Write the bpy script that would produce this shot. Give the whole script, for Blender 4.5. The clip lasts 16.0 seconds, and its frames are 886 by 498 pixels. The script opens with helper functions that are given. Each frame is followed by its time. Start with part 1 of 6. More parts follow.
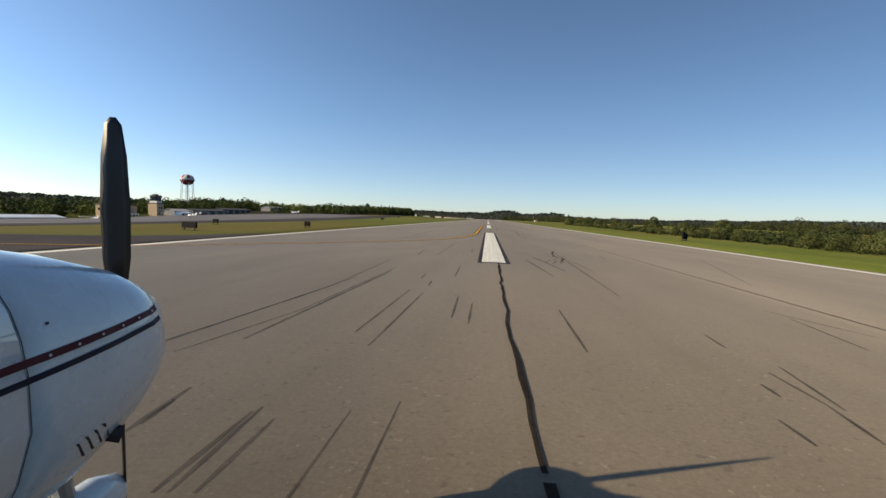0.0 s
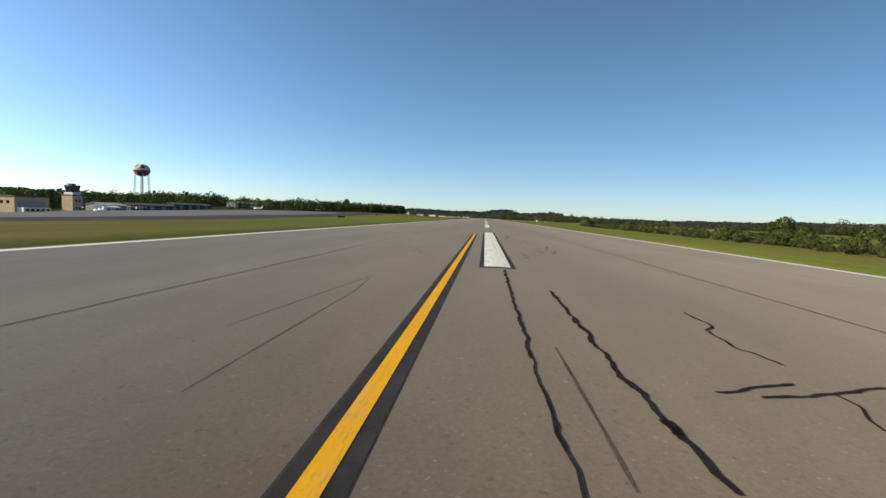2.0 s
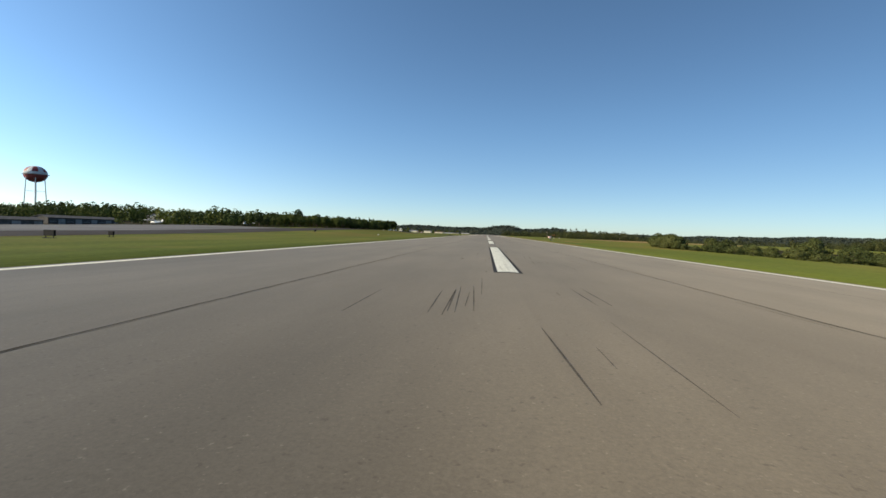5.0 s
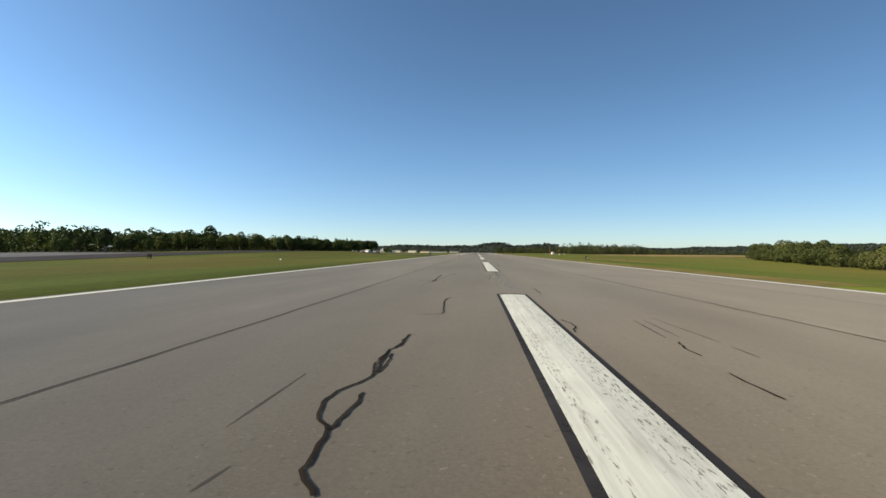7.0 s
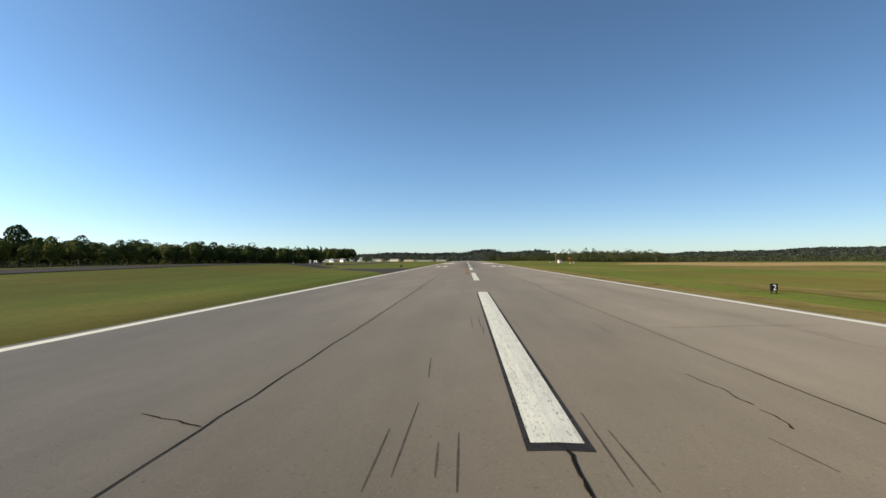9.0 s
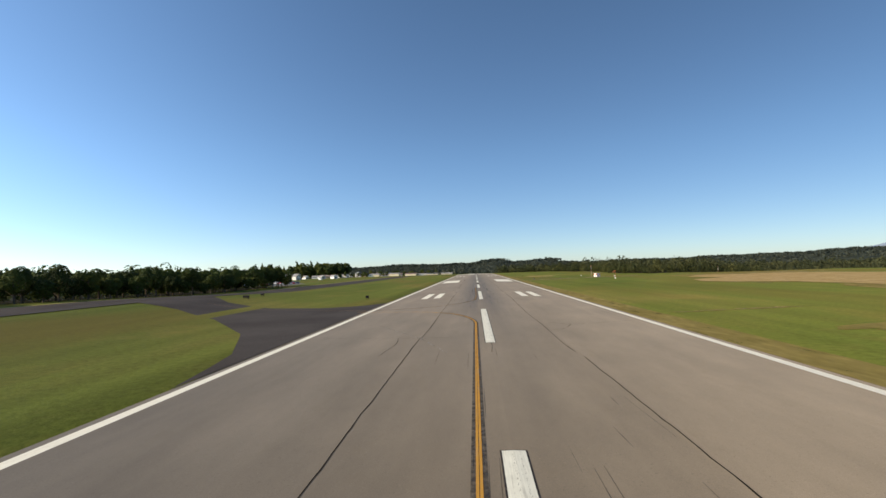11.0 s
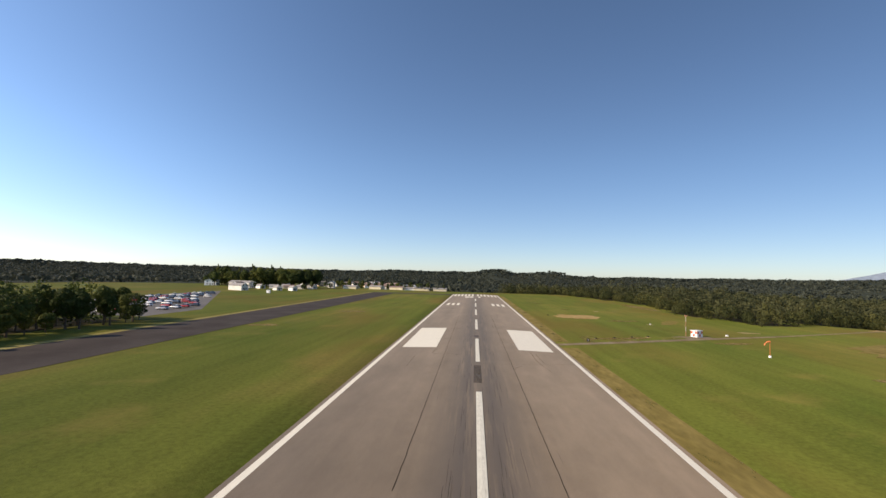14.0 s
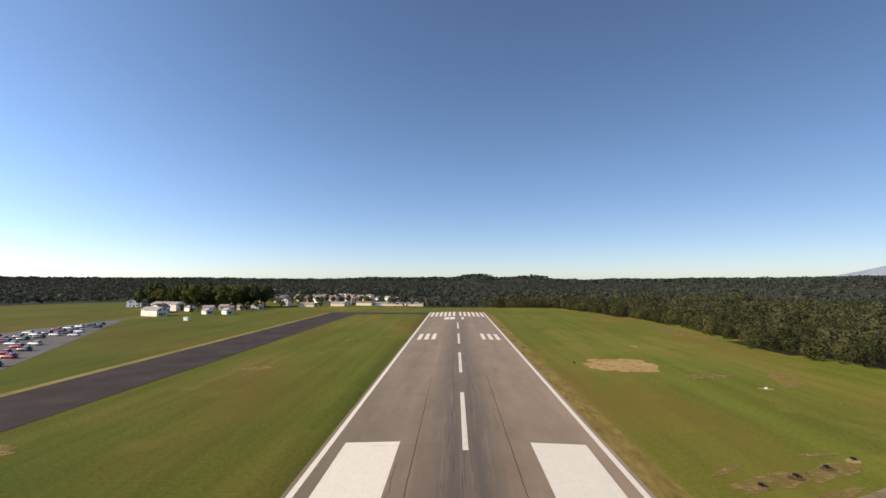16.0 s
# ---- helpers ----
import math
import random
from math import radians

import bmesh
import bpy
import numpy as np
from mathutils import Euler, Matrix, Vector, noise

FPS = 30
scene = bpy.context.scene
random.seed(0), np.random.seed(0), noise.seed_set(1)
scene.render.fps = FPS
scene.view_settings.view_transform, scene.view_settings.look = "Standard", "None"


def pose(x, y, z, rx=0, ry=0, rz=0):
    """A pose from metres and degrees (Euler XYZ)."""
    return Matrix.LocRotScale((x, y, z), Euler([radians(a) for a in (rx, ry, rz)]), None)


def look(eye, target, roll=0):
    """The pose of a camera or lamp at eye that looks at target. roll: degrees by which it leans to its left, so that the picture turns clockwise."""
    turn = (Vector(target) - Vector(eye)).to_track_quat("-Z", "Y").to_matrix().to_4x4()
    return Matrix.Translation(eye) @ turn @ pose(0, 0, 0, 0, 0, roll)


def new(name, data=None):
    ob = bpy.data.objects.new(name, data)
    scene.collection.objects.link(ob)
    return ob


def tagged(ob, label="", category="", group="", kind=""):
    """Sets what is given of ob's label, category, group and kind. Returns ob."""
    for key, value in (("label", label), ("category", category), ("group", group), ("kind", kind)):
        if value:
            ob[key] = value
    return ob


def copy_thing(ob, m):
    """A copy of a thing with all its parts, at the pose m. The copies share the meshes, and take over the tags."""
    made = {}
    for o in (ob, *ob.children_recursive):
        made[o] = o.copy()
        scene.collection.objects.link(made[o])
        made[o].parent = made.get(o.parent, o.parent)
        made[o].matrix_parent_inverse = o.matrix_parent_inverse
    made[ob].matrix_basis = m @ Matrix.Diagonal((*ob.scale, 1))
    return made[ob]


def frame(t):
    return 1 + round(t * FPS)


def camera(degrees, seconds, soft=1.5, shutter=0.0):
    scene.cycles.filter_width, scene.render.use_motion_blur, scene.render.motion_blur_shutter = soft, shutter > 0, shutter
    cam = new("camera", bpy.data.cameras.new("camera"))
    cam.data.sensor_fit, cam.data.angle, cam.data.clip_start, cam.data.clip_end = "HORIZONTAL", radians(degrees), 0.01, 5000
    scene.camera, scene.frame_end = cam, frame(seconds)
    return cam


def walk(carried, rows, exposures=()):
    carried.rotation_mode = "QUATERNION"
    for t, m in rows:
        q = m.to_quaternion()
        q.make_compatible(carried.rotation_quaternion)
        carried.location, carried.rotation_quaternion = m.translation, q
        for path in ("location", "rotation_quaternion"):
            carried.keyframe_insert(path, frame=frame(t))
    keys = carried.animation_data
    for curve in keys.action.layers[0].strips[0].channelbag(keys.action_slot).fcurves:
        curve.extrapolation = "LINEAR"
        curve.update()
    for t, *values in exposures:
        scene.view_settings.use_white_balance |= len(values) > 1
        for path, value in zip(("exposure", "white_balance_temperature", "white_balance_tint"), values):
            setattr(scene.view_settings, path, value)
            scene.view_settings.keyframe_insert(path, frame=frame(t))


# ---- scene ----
cam = camera(88.047, 16.0, soft=1.5)


def aim(x, y, z, yaw, pitch, roll):
    """Pose at x, y, z: yaw to the left of the runway, pitch up, lean to the left."""
    a, b = radians(yaw), radians(pitch)
    way = Vector((-math.sin(a) * math.cos(b), math.cos(a) * math.cos(b), math.sin(b)))
    eye = Vector((x, y, z))
    return look(eye, eye + way * 10.0, roll)


walk(cam, [
    (0.0, aim(-0.249, -14.797, 1.398, 5.435, -3.990, 1.987)),
    (0.5, aim(-0.328, -1.750, 1.326, 5.420, -4.060, 2.158)),
    (1.0, aim(-0.367, 11.645, 1.344, 5.313, -4.108, 2.088)),
    (1.5, aim(-0.418, 25.452, 1.359, 5.084, -4.140, 2.117)),
    (2.0, aim(-0.431, 39.629, 1.403, 5.047, -4.141, 2.476)),
    (2.5, aim(-0.483, 54.126, 1.359, 5.015, -3.913, 2.316)),
    (3.0, aim(-0.486, 69.057, 1.335, 5.140, -3.723, 2.092)),
    (3.5, aim(-0.501, 84.480, 1.379, 5.560, -3.709, 2.195)),
    (4.0, aim(-0.664, 100.394, 1.370, 5.410, -3.264, 2.278)),
    (6.5, aim(-0.991, 192.271, 1.351, 4.553, -0.280, 1.044)),
    (7.0, aim(-1.111, 211.373, 1.331, 4.195, 0.305, 0.293)),
    (7.5, aim(-1.146, 230.235, 1.419, 3.858, 0.426, -0.011)),
    (8.0, aim(-1.328, 248.799, 1.672, 3.350, 0.668, -1.166)),
    (8.5, aim(-1.311, 266.720, 2.092, 2.987, 1.076, -1.494)),
    (9.0, aim(-1.291, 284.113, 2.639, 2.868, 1.227, -0.315)),
    (11.5, aim(-0.941, 372.618, 6.973, 3.974, 3.155, -1.968)),
    (12.0, aim(-0.833, 390.500, 8.218, 4.507, 3.583, 0.187)),
    (12.5, aim(-0.697, 408.373, 9.792, 4.801, 3.200, 1.834)),
    (13.0, aim(-0.387, 426.175, 11.195, 4.279, 3.085, 2.424)),
    (13.5, aim(-0.770, 444.093, 12.908, 4.026, 2.772, 3.911)),
    (14.0, aim(-0.875, 462.370, 14.908, 4.020, 3.325, 1.443)),
    (14.5, aim(-1.054, 480.809, 16.507, 3.371, 3.694, 0.702)),
    (15.0, aim(-1.062, 498.993, 18.110, 2.745, 3.969, -1.105)),
    (15.5, aim(-1.078, 516.699, 19.698, 1.983, 3.457, -0.843)),
    (16.0, aim(-1.278, 534.334, 21.121, 1.515, 3.972, 0.009)),
], exposures=[(0.0, 0.26, 6850, 13), (1.0, 0.3, 6650, 10), (4.0, 0.32, 6500, 6), (8.0, 0.34, 6500, 7), (11.5, 0.35, 6600, 11), (13.0, 0.36, 6750, 15), (16.0, 0.37, 6850, 19)])

# ---- light ----
SUN_AZ, SUN_EL = radians(22.0), radians(26.5)   # shadows fall to +x, turned this much towards +y
world = bpy.data.worlds.new("sky")
scene.world = world
world.use_nodes = True
wn, wl = world.node_tree.nodes, world.node_tree.links
sky = wn.new("ShaderNodeTexSky")
sky.sky_type = 'NISHITA'
sky.sun_disc = False
sky.sun_elevation = SUN_EL
sky.sun_rotation = math.atan2(-math.cos(SUN_AZ), -math.sin(SUN_AZ))
sky.air_density, sky.dust_density, sky.ozone_density = 0.62, 0.3, 3.5
tint = wn.new("ShaderNodeMix")
tint.data_type, tint.blend_type = 'RGBA', 'MULTIPLY'
tint.inputs[0].default_value, tint.inputs[7].default_value = 1.0, (0.93, 0.99, 0.925, 1)
wl.new(sky.outputs[0], tint.inputs[6])
# summer haze: the clear sky is brighter on the sun's side and deeper away from it
heading = wn.new("ShaderNodeTexCoord")
sunward = wn.new("ShaderNodeVectorMath")
sunward.operation = 'DOT_PRODUCT'
sunward.inputs[1].default_value = (-math.cos(SUN_AZ), -math.sin(SUN_AZ), 0.0)
wl.new(heading.outputs["Generated"], sunward.inputs[0])
stops = wn.new("ShaderNodeMath")
stops.operation = 'MULTIPLY_ADD'
stops.inputs[1].default_value, stops.inputs[2].default_value = 0.76, 0.22
wl.new(sunward.outputs["Value"], stops.inputs[0])
gain = wn.new("ShaderNodeMath")
gain.operation = 'POWER'
gain.inputs[0].default_value = 2.0
wl.new(stops.outputs[0], gain.inputs[1])
haze = wn.new("ShaderNodeVectorMath")
haze.operation = 'SCALE'
wl.new(tint.outputs[2], haze.inputs[0])
wl.new(gain.outputs[0], haze.inputs["Scale"])
# dull warm haze low over the horizon
height = wn.new("ShaderNodeSeparateXYZ")
wl.new(heading.outputs["Generated"], height.inputs[0])
low = wn.new("ShaderNodeMapRange")
low.interpolation_type = 'SMOOTHSTEP'
low.inputs[1].default_value, low.inputs[2].default_value, low.inputs[3].default_value, low.inputs[4].default_value = -0.02, 0.26, 1.0, 0.0
wl.new(height.outputs[2], low.inputs[0])
dull = wn.new("ShaderNodeMix")
dull.data_type, dull.blend_type = 'RGBA', 'MULTIPLY'
dull.inputs[7].default_value = (0.97, 0.85, 0.81, 1)
wl.new(low.outputs[0], dull.inputs[0])
wl.new(haze.outputs[0], dull.inputs[6])
wl.new(dull.outputs[2], wn["Background"].inputs[0])
wn["Background"].inputs[1].default_value = 0.144
sun = new("sun", bpy.data.lights.new("sun", 'SUN'))
sun.data.energy, sun.data.angle, sun.data.color = 5.0, radians(0.55), (1.0, 0.83, 0.57)
sun.matrix_world = look((0, 0, 0), (math.cos(SUN_AZ) * math.cos(SUN_EL), math.sin(SUN_AZ) * math.cos(SUN_EL), -math.sin(SUN_EL)))

# ---- materials ----


def nodes_of(name):
    m = bpy.data.materials.new(name)
    m.use_nodes = True
    return m, m.node_tree.nodes, m.node_tree.links, m.node_tree.nodes["Principled BSDF"]


def ramp(n, stops):
    r = n.new("ShaderNodeValToRGB")
    e = r.color_ramp.elements
    while len(e) < len(stops):
        e.new(0.5)
    for k, (p, c) in zip(e, stops):
        k.position, k.color = p, (*c, 1)
    return r


def place(n, l, stretch=(1, 1, 1)):
    co = n.new("ShaderNodeTexCoord")
    mp = n.new("ShaderNodeMapping")
    mp.inputs["Scale"].default_value = stretch
    l.new(co.outputs["Object"], mp.inputs[0])
    return mp.outputs[0]


def noisy(n, l, vec, scale, detail=3.0, rough=0.5):
    t = n.new("ShaderNodeTexNoise")
    t.inputs["Scale"].default_value, t.inputs["Detail"].default_value, t.inputs["Roughness"].default_value = scale, detail, rough
    l.new(vec, t.inputs["Vector"])
    return t.outputs[0]


def span(n, l, value, a, b, lo, hi):
    mr = n.new("ShaderNodeMapRange")
    for i, v in enumerate((a, b, lo, hi)):
        mr.inputs[1 + i].default_value = v
    l.new(value, mr.inputs[0])
    return mr.outputs[0]


def mixed(n, l, how, fac, a, b):
    mx = n.new("ShaderNodeMix")
    mx.data_type, mx.blend_type = 'RGBA', how
    for sock, v in ((mx.inputs[0], fac), (mx.inputs[6], a), (mx.inputs[7], b)):
        if isinstance(v, (int, float)):
            sock.default_value = v if sock.name == "Factor" else (v, v, v, 1)
        elif isinstance(v, tuple):
            sock.default_value = (*v, 1)
        else:
            l.new(v, sock)
    return mx.outputs[2]


def maths(n, l, op, a, b=None):
    m = n.new("ShaderNodeMath")
    m.operation = op
    for sock, v in zip(m.inputs, (a, b)):
        if isinstance(v, (int, float)):
            sock.default_value = v
        elif v is not None:
            l.new(v, sock)
    return m.outputs[0]


def relief(n, l, p, vec, scale, strength, distance=0.02):
    b = n.new("ShaderNodeBump")
    b.inputs["Strength"].default_value, b.inputs["Distance"].default_value = strength, distance
    l.new(noisy(n, l, vec, scale, 2.0), b.inputs["Height"])
    l.new(b.outputs[0], p.inputs["Normal"])


def mottled(name, a, b, scale=1.0, rough=0.8, metal=0.0, fine=None, bump=0.0, bump_scale=60.0, stretch=(1, 1, 1), spec=0.3, grain=(0.82, 1.15), fade=0.0, cover=1.0):
    """Two colours mixed by noise, varied by a finer grain, with a little relief; fade wears it through to what lies below."""
    m, n, l, p = nodes_of(name)
    v = place(n, l, stretch)
    r = ramp(n, [(0.32, a), (0.68, b)])
    l.new(noisy(n, l, v, scale, 4.0), r.inputs[0])
    g = span(n, l, noisy(n, l, v, fine or scale * 14), 0.3, 0.7, *grain)
    l.new(mixed(n, l, 'MULTIPLY', 1.0, r.outputs[0], g), p.inputs["Base Color"])
    p.inputs["Roughness"].default_value, p.inputs["Metallic"].default_value = rough, metal
    p.inputs["Specular IOR Level"].default_value = spec
    if bump:
        relief(n, l, p, place(n, l), bump_scale, bump)
    if fade:
        l.new(span(n, l, noisy(n, l, v, (fine or scale * 14) * 0.4, 5.0, 0.65), 0.5 - 0.25, 0.5 + 0.2, 1.0 - fade, cover), p.inputs["Alpha"])
    return m


def painted(name, colour, wear, streak=(3.0, 0.22, 1), even=(0.93, 1.04)):
    """Road paint with tyre-rubber streaks along the runway, rows of dark flecks, and chips."""
    m, n, l, p = nodes_of(name)
    o = place(n, l)
    dark = span(n, l, noisy(n, l, place(n, l, streak), 2.4, 5.0, 0.6), 0.56, 0.74, 0.0, wear * 0.75)
    base = mixed(n, l, 'MULTIPLY', 1.0, colour, span(n, l, noisy(n, l, o, 1.3, 4.0), 0.3, 0.7, *even))
    base = mixed(n, l, 'MULTIPLY', 1.0, base, span(n, l, noisy(n, l, place(n, l, (14.0, 0.5, 1)), 1.6, 4.0, 0.6), 0.35, 0.65, 1.0 - 0.16 * wear, 1.03))
    lane = span(n, l, noisy(n, l, place(n, l, (5.5, 0.06, 1)), 1.5, 2.0), 0.5, 0.61, 0.0, 1.0)
    fleck = span(n, l, noisy(n, l, place(n, l, (30.0, 5.0, 1)), 1.2, 3.0, 0.65), 0.55, 0.62, 0.0, wear)
    chip = span(n, l, noisy(n, l, place(n, l, (1, 0.5, 1)), 14.0, 3.0), 0.66, 0.74, 0.0, wear * 0.8)
    col = mixed(n, l, 'MIX', dark, base, (0.30, 0.275, 0.225))
    col = mixed(n, l, 'MIX', maths(n, l, 'MULTIPLY', lane, fleck), col, (0.17, 0.15, 0.12))
    col = mixed(n, l, 'MIX', chip, col, (0.14, 0.125, 0.10))
    l.new(col, p.inputs["Base Color"])
    p.inputs["Roughness"].default_value, p.inputs["Specular IOR Level"].default_value = 0.85, 0.08
    relief(n, l, p, o, 60, 0.1, 0.006)
    return m


def grass_material():
    m, n, l, p = nodes_of("mown_grass")
    v = place(n, l)
    big = ramp(n, [(0.30, (0.0804, 0.106, 0.0163)), (0.52, (0.114, 0.128, 0.022)), (0.74, (0.1837, 0.1483, 0.0393))])
    l.new(noisy(n, l, place(n, l, (1, 0.45, 1)), 0.028, 5.0, 0.6), big.inputs[0])
    mow = span(n, l, noisy(n, l, place(n, l, (1.0, 0.03, 1)), 0.35, 2.0), 0.35, 0.65, 0.9, 1.08)
    fine = span(n, l, noisy(n, l, v, 1.7, 4.0, 0.7), 0.28, 0.72, 0.72, 1.25)
    col = mixed(n, l, 'MULTIPLY', 1.0, mixed(n, l, 'MULTIPLY', 1.0, big.outputs[0], mow), fine)
    brown = span(n, l, noisy(n, l, place(n, l, (1, 0.3, 1)), 0.03, 3.0, 0.5), 0.49, 0.65, 0.0, 0.6)
    col = mixed(n, l, 'MIX', brown, col, (0.135, 0.095, 0.024))
    dry = span(n, l, noisy(n, l, v, 0.06, 6.0, 0.65), 0.57, 0.72, 0.0, 0.4)
    col = mixed(n, l, 'MIX', dry, col, (0.225, 0.172, 0.048))
    l.new(col, p.inputs["Base Color"])
    p.inputs["Roughness"].default_value, p.inputs["Specular IOR Level"].default_value = 0.95, 0.05
    p.inputs["Diffuse Roughness"].default_value = 0.25
    relief(n, l, p, v, 5.0, 0.5, 0.05)
    return m


def asphalt_material():
    m, n, l, p = nodes_of("old_asphalt")
    v = place(n, l)
    lanes = ramp(n, [(0.3, (0.1131, 0.094, 0.0687)), (0.7, (0.1531, 0.1296, 0.0966))])
    l.new(noisy(n, l, place(n, l, (0.22, 0.012, 1)), 1.0, 5.0, 0.6), lanes.inputs[0])
    patch = span(n, l, noisy(n, l, place(n, l, (1, 0.35, 1)), 0.22, 7.0, 0.68), 0.3, 0.7, 0.8, 1.16)
    stone = span(n, l, noisy(n, l, v, 26.0, 4.0, 0.85), 0.25, 0.75, 0.74, 1.28)
    col = mixed(n, l, 'MULTIPLY', 1.0, mixed(n, l, 'MULTIPLY', 1.0, lanes.outputs[0], patch), stone)
    # the outer paving lanes are paler than the worn middle
    apart = n.new("ShaderNodeSeparateXYZ")
    l.new(v, apart.inputs[0])
    lane = span(n, l, maths(n, l, 'ABSOLUTE', apart.outputs[0]), 5.85, 6.1, 0.965, 1.07)
    col = mixed(n, l, 'MULTIPLY', 1.0, col, lane)
    # small dark pits and pale stones in the worn surface
    pit = span(n, l, noisy(n, l, v, 11.0, 2.0, 0.6), 0.64, 0.72, 0.0, 0.55)
    col = mixed(n, l, 'MIX', pit, col, (0.06, 0.05, 0.036))
    chip = span(n, l, noisy(n, l, place(n, l, (1.1, 1.0, 1)), 17.0, 2.0, 0.6), 0.66, 0.74, 0.0, 0.5)
    col = mixed(n, l, 'MIX', chip, col, (0.26, 0.23, 0.18))
    stain = span(n, l, noisy(n, l, place(n, l, (1, 0.5, 1)), 0.55, 6.0, 0.7), 0.56, 0.74, 0.0, 0.45)
    col = mixed(n, l, 'MIX', stain, col, (0.115, 0.092, 0.06))
    # rubber laid down by landing tyres, in lengthwise streaks near the middle
    xyz = n.new("ShaderNodeSeparateXYZ")
    l.new(v, xyz.inputs[0])
    side = span(n, l, maths(n, l, 'ABSOLUTE', maths(n, l, 'SUBTRACT', maths(n, l, 'ABSOLUTE', xyz.outputs[0]), 1.5)), 0.0, 3.8, 1.0, 0.0)
    zone = maths(n, l, 'MULTIPLY', span(n, l, xyz.outputs[1], 390, 445, 0.12, 1.0), span(n, l, xyz.outputs[1], 600, 800, 1.0, 0.5))
    streak = span(n, l, noisy(n, l, place(n, l, (1.0, 0.035, 1)), 1.3, 5.0, 0.7), 0.27, 0.5, 0.0, 1.0)
    rub = maths(n, l, 'MULTIPLY', maths(n, l, 'MULTIPLY', side, zone), streak)
    col = mixed(n, l, 'MIX', maths(n, l, 'MULTIPLY', rub, 0.95), col, (0.055, 0.05, 0.046))
    # paler and redder over the far half, slightly darker on the first stretch
    far_half = span(n, l, xyz.outputs[1], 300, 440, 0.0, 1.0)
    col = mixed(n, l, 'MULTIPLY', span(n, l, xyz.outputs[1], 110, 200, 1.0, 0.0), col, (0.95, 0.935, 0.91))
    col = mixed(n, l, 'MULTIPLY', far_half, col, (1.15, 1.08, 1.045))
    l.new(col, p.inputs["Base Color"])
    p.inputs["Roughness"].default_value, p.inputs["Specular IOR Level"].default_value = 0.75, 0.2
    p.inputs["Diffuse Roughness"].default_value = 0.6
    p.inputs["Sheen Weight"].default_value, p.inputs["Sheen Roughness"].default_value = 0.06, 0.6
    p.inputs["Sheen Tint"].default_value = (1.0, 0.9, 0.76, 1)
    relief(n, l, p, v, 60.0, 0.09, 0.006)
    return m


def leaf_material(name, dark, mid, pale):
    """Colour drifts from tree to tree, and a little from clump to clump."""
    m, n, l, p = nodes_of(name)
    geo = n.new("ShaderNodeNewGeometry")
    r = ramp(n, [(0.22, dark), (0.5, mid), (0.8, pale)])
    at = n.new("ShaderNodeAttribute")
    at.attribute_name = "tone"
    who = n.new("ShaderNodeObjectInfo")
    far = n.new("ShaderNodeTexNoise")
    far.inputs["Scale"].default_value, far.inputs["Detail"].default_value = 0.055, 3.0
    l.new(geo.outputs["Position"], far.inputs["Vector"])
    tone = maths(n, l, 'ADD', maths(n, l, 'MULTIPLY', at.outputs["Fac"], 0.25), span(n, l, far.outputs[0], 0.3, 0.7, 0.05, 0.55))
    tone = maths(n, l, 'ADD', tone, maths(n, l, 'MULTIPLY', who.outputs["Random"], 0.22))
    tone = maths(n, l, 'ADD', tone, span(n, l, geo.outputs["Random Per Island"], 0, 1, -0.05, 0.03))
    l.new(tone, r.inputs[0])
    l.new(r.outputs[0], p.inputs["Base Color"])
    p.inputs["Roughness"].default_value, p.inputs["Specular IOR Level"].default_value = 0.75, 0.15
    tr = n.new("ShaderNodeBsdfTranslucent")
    l.new(r.outputs[0], tr.inputs[0])
    add = n.new("ShaderNodeMixShader")
    add.inputs[0].default_value = 0.25
    l.new(p.outputs[0], add.inputs[1])
    l.new(tr.outputs[0], add.inputs[2])
    l.new(add.outputs[0], n["Material Output"].inputs[0])
    return m


def plain(name, colour, rough=0.5, metal=0.0, coat=0.0, spec=0.5):
    m, n, l, p = nodes_of(name)
    v = place(n, l)
    g = span(n, l, noisy(n, l, v, 3.0, 4.0), 0.3, 0.7, 0.9, 1.06)
    l.new(mixed(n, l, 'MULTIPLY', 1.0, colour, g), p.inputs["Base Color"])
    rr = span(n, l, noisy(n, l, v, 9.0, 3.0), 0.3, 0.7, rough * 0.85, min(1.0, rough * 1.15))
    l.new(rr, p.inputs["Roughness"])
    p.inputs["Metallic"].default_value, p.inputs["Coat Weight"].default_value = metal, coat
    p.inputs["Specular IOR Level"].default_value = spec
    return m


GRASS = grass_material()
ASPHALT = asphalt_material()
DARK_ASPHALT = mottled("new_asphalt", (0.0505, 0.0435, 0.04), (0.0731, 0.0644, 0.0592), 0.1, 0.95, fine=8.0, bump=0.2, bump_scale=40, spec=0.04)
APRON = mottled("apron_asphalt", (0.1131, 0.1087, 0.1044), (0.1653, 0.1566, 0.1479), 0.05, 0.9, fine=3.0, spec=0.15)
WHITE = painted("worn_white_paint", (0.6825, 0.6689, 0.5687), 0.85)
WHITE_NEW = painted("white_paint", (0.7098, 0.6825, 0.5778), 0.22, even=(0.96, 1.02))
YELLOW = painted("yellow_paint", (0.6734, 0.3367, 0.0164), 0.35)
YELLOW_DULL = painted("scuffed_yellow_paint", (0.273, 0.1638, 0.0592), 0.9)
YELLOW_OLD = painted("worn_yellow_paint", (0.455, 0.2366, 0.0455), 0.7)
BLACK = mottled("black_paint", (0.0226, 0.0191, 0.0183), (0.04, 0.0348, 0.0331), 0.8, 0.8, fine=8.0, spec=0.2, fade=0.25)
TAR = mottled("crack_sealant", (0.016, 0.013, 0.01), (0.032, 0.026, 0.021), 0.8, 0.95, fine=8.0, spec=0.03, fade=0.15)
